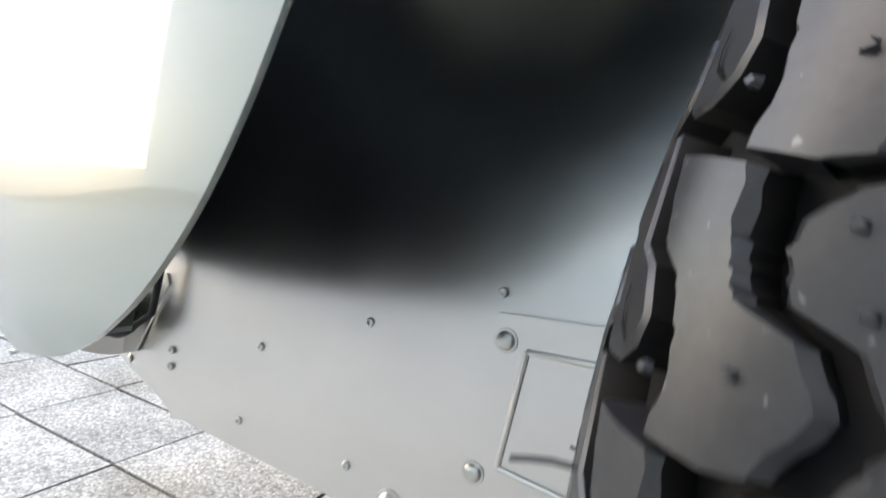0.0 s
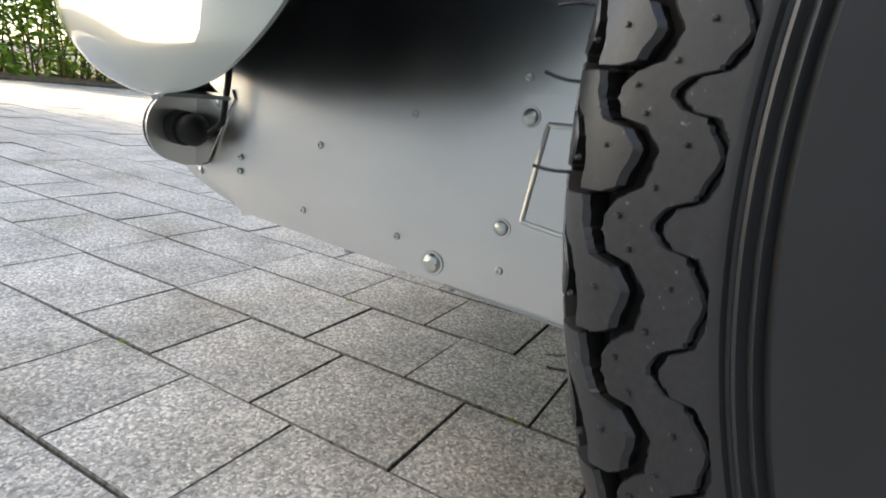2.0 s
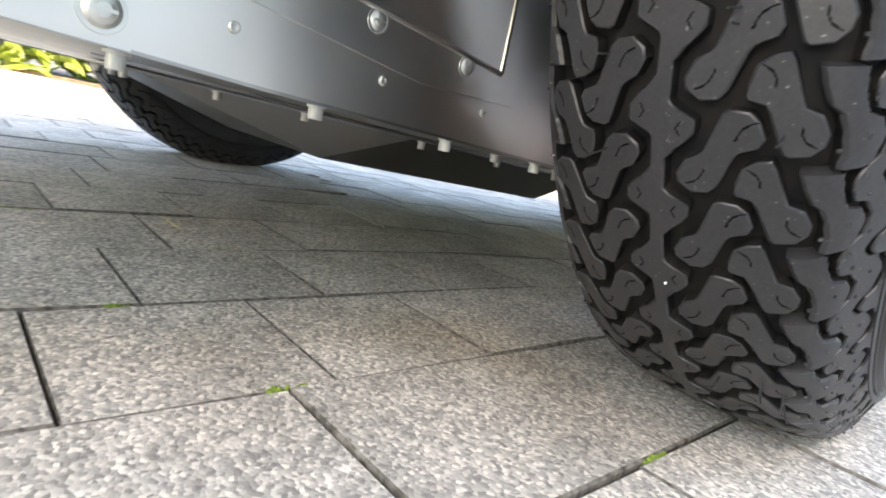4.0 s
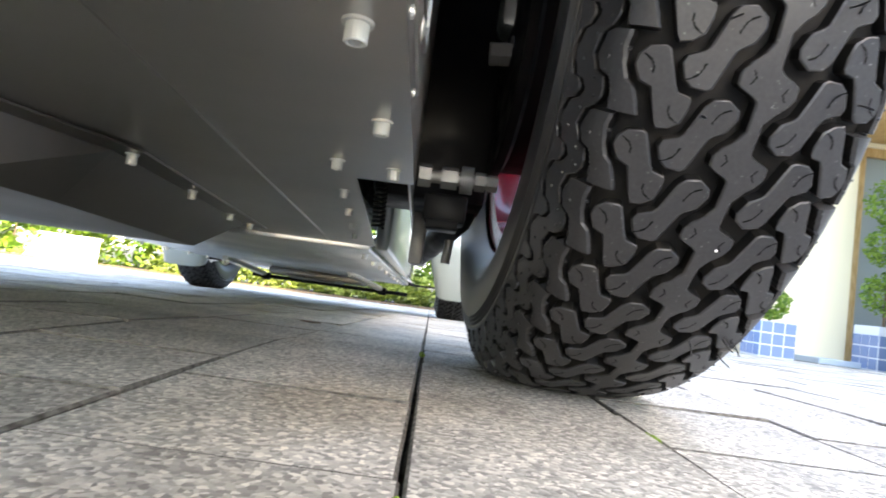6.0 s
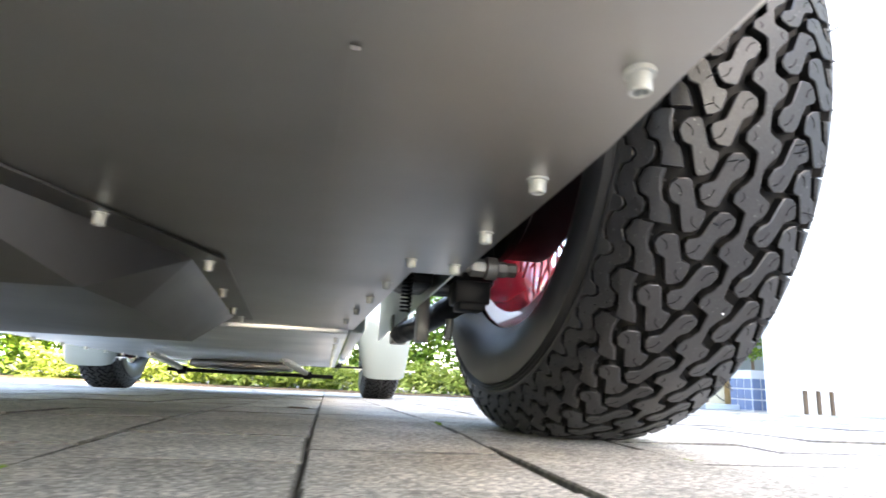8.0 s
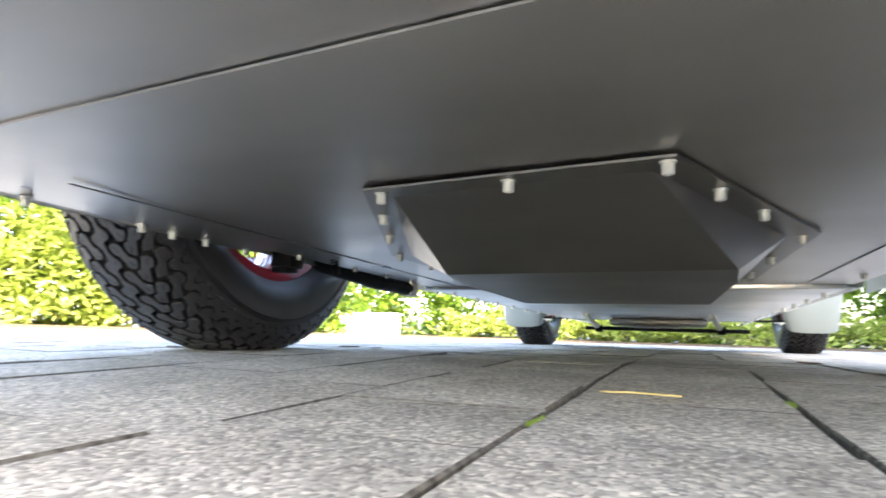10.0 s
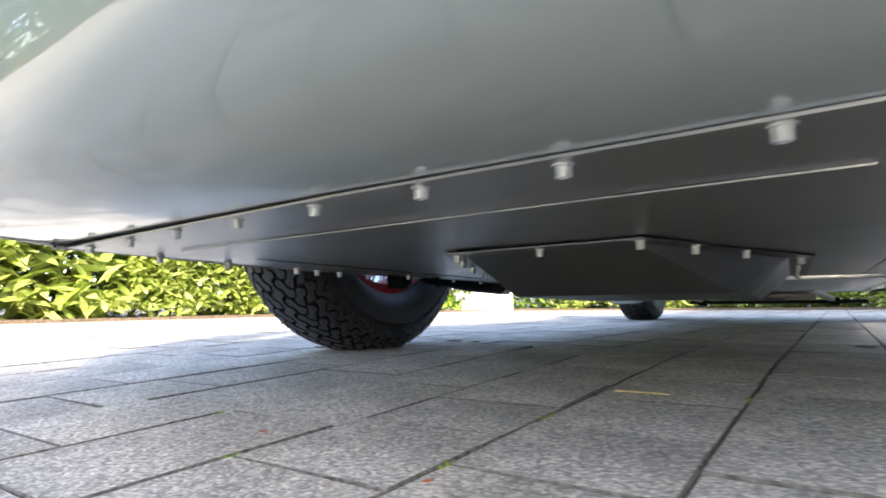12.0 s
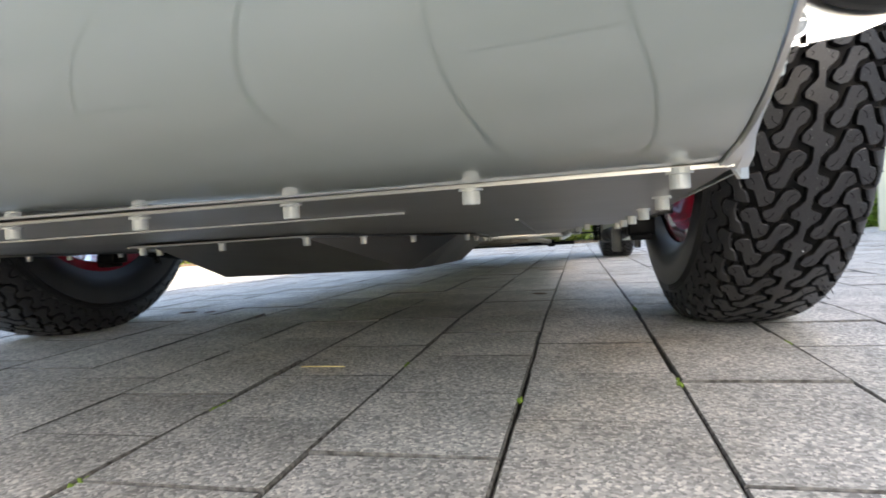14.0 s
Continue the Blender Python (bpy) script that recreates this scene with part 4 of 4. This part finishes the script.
# ---- lamp on its bracket beside the nose ----
def side_lamp(s):
    y, cx, cz, k = -0.695, 0.568, 0.285, 0.82
    pts = [(0.5335, 0.2420), (0.560, 0.2440)]
    pts += [(cx + 0.0365 * math.cos(a), cz + 0.0365 * math.sin(a)) for a in [radians(-75 + 165 * i / 12) for i in range(13)]]
    pts += [(0.548, 0.330), (0.5335, 0.330)]
    bm = bmesh.new()
    a = [bm.verts.new((s * x, y, z)) for x, z in pts]
    b = [bm.verts.new((s * x, y + 0.002, z)) for x, z in pts]
    bm.faces.new(a)
    bm.faces.new(b[::-1])
    for i in range(len(pts)):
        j = (i + 1) % len(pts)
        bm.faces.new((a[i], b[i], b[j], a[j]))
    bmesh.ops.recalc_face_normals(bm, faces=bm.faces)
    bracket = part("lamp_bracket", bm, ALU, car, "aluminium lamp bracket on the side panel", smooth=False)
    bm = bmesh.new()
    fl = [(y, 0.242), (y + 0.02, 0.250), (y + 0.062, 0.322), (y + 0.058, 0.331), (y, 0.333)]
    a = [bm.verts.new((s * (0.5452 + 0.04 * (p - y)), p, q)) for p, q in fl]
    b = [bm.verts.new((s * (0.5428 + 0.04 * (p - y)), p, q)) for p, q in fl]
    bm.faces.new(a)
    for i in range(5):
        bm.faces.new((a[i], a[(i + 1) % 5], b[(i + 1) % 5], b[i]))
    bmesh.ops.recalc_face_normals(bm, faces=bm.faces)
    part("flange", bm, ALU, bracket, smooth=False)
    stud(bracket, (s * 0.5470, y + 0.038, 0.315), (s, 0, 0), 0.0045)
    stud(bracket, (s * 0.5405, y - 0.0005, 0.2505), (0, -1, 0), 0.0048)
    face = Matrix.Translation((s * cx, y, cz)) @ Matrix.Rotation(radians(90), 4, "X") @ Matrix.Scale(k, 4)
    bm = lathe(bmesh.new(), [(0.030, 0.001), (0.0415, 0.001), (0.0428, 0.004), (0.0420, 0.0085), (0.0400, 0.010), (0.0382, 0.009), (0.030, 0.006)], 48, face, True)
    part("rubber_ring", bm, BOOT, bracket)
    bm = lathe(bmesh.new(), [(0.0384, 0.004), (0.0386, 0.0095), (0.0375, 0.0125), (0.0345, 0.0155), (0.0315, 0.0165), (0.0312, 0.010)], 48, face)
    part("bezel", bm, CHROME, bracket, "chrome lamp bezel")
    bm = lathe(bmesh.new(), [(0.032, 0.006), (0.026, 0.000), (0.012, -0.006), (0.0005, -0.008)], 48, face)
    part("reflector", bm, CHROME, bracket)
    bm = lathe(bmesh.new(), [(0.0195, -0.002), (0.0195, 0.006), (0.015, 0.011), (0.0005, 0.013)], 32, face)
    part("bulb_cap", bm, AMBER, bracket)
    prof = []
    for i in range(25):
        r = 0.0315 * (1 - i / 24) + 0.0004
        prof.append((r, 0.0165 + 0.006 * (1 - (r / 0.0315) ** 2) + 0.0003 * math.cos(i * math.pi)))
    prof += [(r, z - 0.003) for r, z in prof[::-1]]
    bm = lathe(bmesh.new(), prof, 48, face)
    lens = part("lens", bm, LENS, bracket, "clear ribbed glass lens")
    bm = lathe(bmesh.new(), [(0.022, -0.002), (0.022, -0.02), (0.018, -0.022), (0.018, -0.03), (0.0205, -0.032), (0.0205, -0.036), (0.014, -0.048), (0.006, -0.052), (0.0005, -0.052)], 32, face)
    part("boot", bm, BOOT, bracket, "black rubber lamp boot")
    bm = tube(bmesh.new(), [(s * cx, y + 0.05, cz), (s * (cx - 0.006), y + 0.062, cz + 0.012), (s * (cx - 0.008), y + 0.066, cz + 0.05), (s * (cx - 0.01), y + 0.075, cz + 0.16)], 0.0032)
    part("wire", bm, BOOT, bracket)


for s in (1, -1):
    side_lamp(s)


# ---- hedges ----
def hedge(name, x0, x1, y0, y1, h, n, material, label, seed, size=0.06, lean=0.25):
    """Bank of single leaves in loose clumps, front thicker than the middle."""
    rng = random.Random(seed)
    V, F = [], []
    for _ in range(n):
        p = Vector((rng.uniform(x0, x1), rng.uniform(y0, y1), rng.uniform(0.05, h)))
        q3 = noise.noise_vector(p * 1.7)
        p += Vector(q3) * lean
        p.z = max(0.03, p.z) + ground_z(p.y)
        q = Euler((rng.uniform(-0.9, 0.9), rng.uniform(-0.9, 0.9), rng.uniform(0, 6.28))).to_matrix()
        l, w = size * rng.uniform(0.6, 1.4), size * rng.uniform(0.28, 0.45)
        k = len(V)
        V += [p + q @ Vector(c) for c in ((0, -l, 0), (w, -l * 0.2, 0.2 * w), (w * 0.7, l * 0.5, 0.15 * w), (0, l, -0.2 * l), (-w * 0.7, l * 0.5, 0.15 * w), (-w, -l * 0.2, 0.2 * w))]
        F += [(k, k + 1, k + 5), (k + 1, k + 2, k + 4, k + 5), (k + 2, k + 3, k + 4)]
    return tagged(put(name, mesh(name, V, F, material)), label, "hedge", kind="stuff")


def core(x0, x1, y0, y1, h, seed):
    """Dark twiggy inside of a hedge: crossing stems."""
    rng = random.Random(seed)
    bm = bmesh.new()
    for _ in range(120):
        x, y = rng.uniform(x0, x1), rng.uniform(y0, y1)
        z = ground_z(y)
        rod(bm, (x, y, z), (x + rng.uniform(-0.25, 0.25), y + rng.uniform(-0.25, 0.25), z + h * rng.uniform(0.5, 0.95)), 0.012, 0.004, 5)
    ob = part("hedge_stems", bm, BARK, None)
    tagged(ob, "dark bare stems inside the hedge", "hedge", kind="stuff")


hedge("hedge", -5.9, -4.75, -6, 7.5, 1.7, 30000, LEAF, "leafy green garden hedge beside the drive", 1, 0.075)
core(-5.6, -4.9, -6, 7.5, 1.4, 11)
hedge("shrub", -5.0, -4.55, 1.7, 3.2, 1.0, 5000, LEAF_PALE, "pale yellow-green maple shrub in front of the hedge", 2, 0.05)
hedge("shrub", -5.0, -4.5, -1.6, 1.5, 1.3, 3600, LEAF_PALE, "large-leaved pale green shrub in front of the hedge", 12, 0.10)
hedge("shrub", -4.85, -4.55, 3.3, 4.1, 0.6, 1600, LEAF_RED, "low russet shrub beside the drive", 6, 0.04)
hedge("hedge", -6, 5, 8.0, 9.2, 1.6, 30000, LEAF, "clipped green hedge at the end of the drive", 3, 0.07)
hedge("shrub", -3.5, 3.0, 7.6, 8.1, 0.45, 6000, LEAF_PALE, "low pale bushes below the hedge", 4, 0.05)
hedge("hedge", -6, -0.8, -7.8, -6.4, 1.8, 15000, LEAF, "leafy green hedge in front of the car", 5, 0.06)
core(-6, -0.8, -7.4, -6.7, 1.5, 13)
for x0, x1, y0, y1 in ((-8, -4.45, -9, 9), (-4.45, 4, 7.5, 10), (-4.45, -0.6, -9, -6.1)):
    bm = bmesh.new()
    for a, b in ((y0, min(y1, BEND)), (max(y0, BEND), y1)):
        if b > a:
            box(bm, (x0, a, -0.05), (x1, b, 0.025))
    tagged(part("flower_bed", sloped(bm), SOIL, None, smooth=False), "bark mulch bed under the hedge", "bed", kind="structure")


# ---- house ----
def build_house():
    bm = bmesh.new()
    box(bm, (4.5, 4.3, 0), (12.0, 4.42, 6.0))
    house = part("wall_house", sloped(bm), RENDER, None, smooth=False)
    tagged(house, "white rendered house wall", "wall", kind="structure")
    bm = bmesh.new()
    box(bm, (3.35, 5.4, 0), (4.78, 5.7, 6.0))
    box(bm, (4.78, 5.4, 2.32), (6.3, 5.7, 6.0))
    box(bm, (5.76, 5.4, 0), (6.3, 5.7, 2.32))
    tagged(part("wall_entrance", sloped(bm), CREAM, None, smooth=False), "cream rendered entrance wall", "wall", kind="structure")
    # Out-of-view wall, added and sized to shade the car and the near paving.
    bm = bmesh.new()
    box(bm, (8.8, -14.0, 0), (9.1, 4.3, 9.9))
    tagged(part("wall_sun_block", bm, PLASTER, None, smooth=False), "unseen pale rendered wall added to keep the sun off the car", "wall", kind="structure")
    bm = box(bmesh.new(), (4.2, 4.55, 2.36), (5.9, 5.4, 2.60), 0.01)
    tagged(part("lintel", sloped(bm), WOOD, None, smooth=False), "oak porch beam over the entrance", "beam", kind="structure")
    # glazed door in the recess
    bm = bmesh.new()
    for lo, hi in (((4.78, 5.43, 0.02), (4.87, 5.53, 2.32)), ((5.67, 5.43, 0.02), (5.76, 5.53, 2.32)), ((4.87, 5.43, 2.22), (5.67, 5.53, 2.32)), ((4.87, 5.43, 0.02), (5.67, 5.53, 0.30))):
        box(bm, lo, hi, 0.006)
    door = part("door_1", sloped(bm), WOOD, None, smooth=False)
    tagged(door, "oak framed glazed house door, closed", "door", kind="structure")
    bm = box(bmesh.new(), (4.87, 5.47, 0.30), (5.67, 5.485, 2.22))
    part("pane", sloped(bm), GLASS, door, smooth=False)
    bm = box(bmesh.new(), (4.25, 5.0, 0), (5.45, 5.4, 0.06), 0.01)
    tagged(part("doorstep", sloped(bm), STONE, None, smooth=False), "blue-grey stone doorstep", "step", kind="structure")


def planter(x, y, size, tall, balls, label):
    p = tagged(new("planter"), label, "planter", group="planters by the entrance")
    p.location = (x, y, ground_z(y))
    bm = box(bmesh.new(), (-size / 2, -size / 2, 0), (size / 2, size / 2, tall), 0.006)
    part("body", bm, GROUT, p, smooth=False)
    n = 3
    t = size / n
    tile = None
    for fx, fy, rot in ((0, -1, 0), (1, 0, 90), (0, 1, 180), (-1, 0, 270)):
        for i in range(n):
            for j in range(int(tall / t)):
                if tile is None:
                    tb = box(bmesh.new(), (-t * 0.44, -0.004, -t * 0.44), (t * 0.44, 0.004, t * 0.44), 0.002)
                    tile = bpy.data.meshes.new("tile")
                    tb.to_mesh(tile)
                    tb.free()
                    tile.materials.append(TILE)
                m = pose(0, 0, 0, 0, 0, rot) @ Matrix.Translation(((i - (n - 1) / 2) * t, -size / 2 - 0.002, (j + 0.5) * t + 0.01))
                put("tile", tile, p, m=m)
    bm = rod(bmesh.new(), (0, 0, tall - 0.02), (0, 0, balls[-1][0]), 0.016, 0.010, 10)
    part("trunk", bm, BARK, p)
    rng = random.Random(int(x * 100))
    for z, r in balls:
        V, F = [], []
        for _ in range(520):
            d = Vector((rng.gauss(0, 1), rng.gauss(0, 1), rng.gauss(0, 1))).normalized()
            c = Vector((0, 0, z)) + d * r * rng.uniform(0.65, 1.08)
            q = Euler((rng.uniform(0, 6), rng.uniform(0, 6), rng.uniform(0, 6))).to_matrix()
            k = len(V)
            V += [c + q @ Vector(v) * 0.028 for v in ((0, -1, 0), (0.5, 0, 0.1), (0, 1, 0), (-0.5, 0, 0.1))]
            F += [(k, k + 1, k + 2, k + 3)]
        put("crown", mesh("crown", V, F, LEAF), p)


CREAM = mat("cream wall render", (0.78, 0.68, 0.48), 0.9)
relief(CREAM, 60.0, 0.15, 0.003)
GROUT = mat("pale grout", (0.62, 0.63, 0.66), 0.8)
STONE = mat("blue-grey stone", (0.38, 0.44, 0.50), 0.7)
build_house()
planter(3.74, 5.0, 0.33, 0.34, ((0.52, 0.16),), "blue tiled square planter with a small clipped ball tree")
planter(4.83, 4.98, 0.33, 0.42, ((0.74, 0.20), (1.20, 0.20), (1.64, 0.22)), "blue tiled square planter with a three-ball topiary tree")


def stool():
    b = tagged(new("garden_stool"), "low dark wooden stool against the white wall", "stool")
    b.location = (4.74, 4.12, ground_z(4.12))
    part("seat", box(bmesh.new(), (-0.17, -0.1, 0.21), (0.17, 0.1, 0.24), 0.006), RENDER, b)
    for x in (-0.14, 0.0, 0.14):
        part("leg", box(bmesh.new(), (x - 0.015, -0.08, 0), (x + 0.015, -0.05, 0.21), 0.003), BARK, b)


stool()
bm = box(bmesh.new(), (-6.2, 7.30, 0.0), (-4.1, 7.48, 0.33), 0.012)
box(bm, (-6.22, 7.28, 0.33), (-4.08, 7.50, 0.36), 0.008)
tagged(part("wall_low", sloped(bm), RENDER, None, smooth=False), "low white rendered wall at the end of the drive", "wall", kind="structure")


# ---- moss and litter on the paving ----
def moss(x, y, r, seed):
    rng = random.Random(seed)
    bm = bmesh.new()
    for _ in range(14):
        c = Vector((x + rng.gauss(0, r * 0.25), y + rng.gauss(0, r), -0.002))
        bmesh.ops.create_icosphere(bm, subdivisions=1, radius=rng.uniform(0.0012, 0.003), matrix=Matrix.Translation(c))
    tagged(part("moss", bm, MOSS, None), "small tuft of green moss in the joint", "moss", group="moss tufts in the joints")


for i, (x, y, r) in enumerate(((0.504, -0.262, 0.006), (0.0, -0.364, 0.007), (0.0, -0.55, 0.008), (0.672, -0.075, 0.005), (0.504, -0.80, 0.006), (0.504, 0.25, 0.006),
                               (0.168, -0.18, 0.005), (-0.168, -0.62, 0.006), (0.336, -0.33, 0.005), (-0.336, -0.51, 0.005), (0.672, -0.42, 0.006), (0.168, -0.70, 0.006))):
    moss(x, y, r, i)


def dry_leaf(x, y, size, lean, material, label):
    rows = []
    for i in range(7):
        t = -1 + i / 3
        w = (1 - t * t) ** 0.6 * 0.45 + 0.02
        rows.append([(t * size, v * w * size, 0.003 + 0.25 * size * (v * v * w + 0.3 * t * t)) for v in (-1, -0.5, 0, 0.5, 1)])
    bm = grid(bmesh.new(), rows, 0.0004)
    ob = part("dry_leaf", bm, material, None, m=pose(x, y, ground_z(y), 0, 0, lean))
    tagged(ob, label, "leaf")


BROWN = mat("dry leaf", (0.10, 0.05, 0.025), 0.7)
ORANGE = mat("orange petal", (0.42, 0.12, 0.04), 0.7)
STRAW = mat("straw", (0.55, 0.42, 0.16), 0.7)
dry_leaf(-0.587, 0.36, 0.025, 20, BROWN, "curled dark brown leaf on the paving")
dry_leaf(-0.52, 0.36, 0.018, 70, BROWN, "curled dark brown leaf on the paving")
dry_leaf(0.30, 0.55, 0.022, -15, BROWN, "dry brown leaf on the paving")
dry_leaf(-0.199, -0.563, 0.006, 10, ORANGE, "tiny orange petal on the paving")
dry_leaf(0.02, -0.60, 0.005, 60, ORANGE, "tiny orange petal on the paving")
bm = tube(bmesh.new(), [(0.02, -0.200, 0.002), (0.05, -0.203, 0.003), (0.085, -0.200, 0.002)], 0.0009, 6)
tagged(part("straw", bm, STRAW, None), "short piece of yellow straw on the paving", "straw")


def pebble(at, size, material, label):
    bm = bmesh.new()
    bmesh.ops.create_icosphere(bm, subdivisions=2, radius=size)
    for v in bm.verts:
        v.co *= 1 + 0.25 * noise.noise(v.co * 400)
        v.co.y *= 0.6
    tagged(part("pebble", bm, material, None, m=Matrix.Translation(at)), label, "pebble", group="pebbles caught in the tread")


CHALK = mat("white pebble", (0.75, 0.78, 0.80), 0.6)
mottle(CHALK, 300.0, (0.6, 0.63, 0.66), (0.85, 0.86, 0.86))
SAND = mat("sandy pebble", (0.45, 0.36, 0.24), 0.8)
mottle(SAND, 300.0, (0.36, 0.28, 0.18), (0.55, 0.45, 0.31))
pebble((0.673, -0.133, 0.126), 0.0009, CHALK, "tiny white pebble stuck in the front tyre tread")
pebble((0.690, -0.162, 0.183), 0.0011, SAND, "tiny sandy pebble stuck in the front tyre tread")
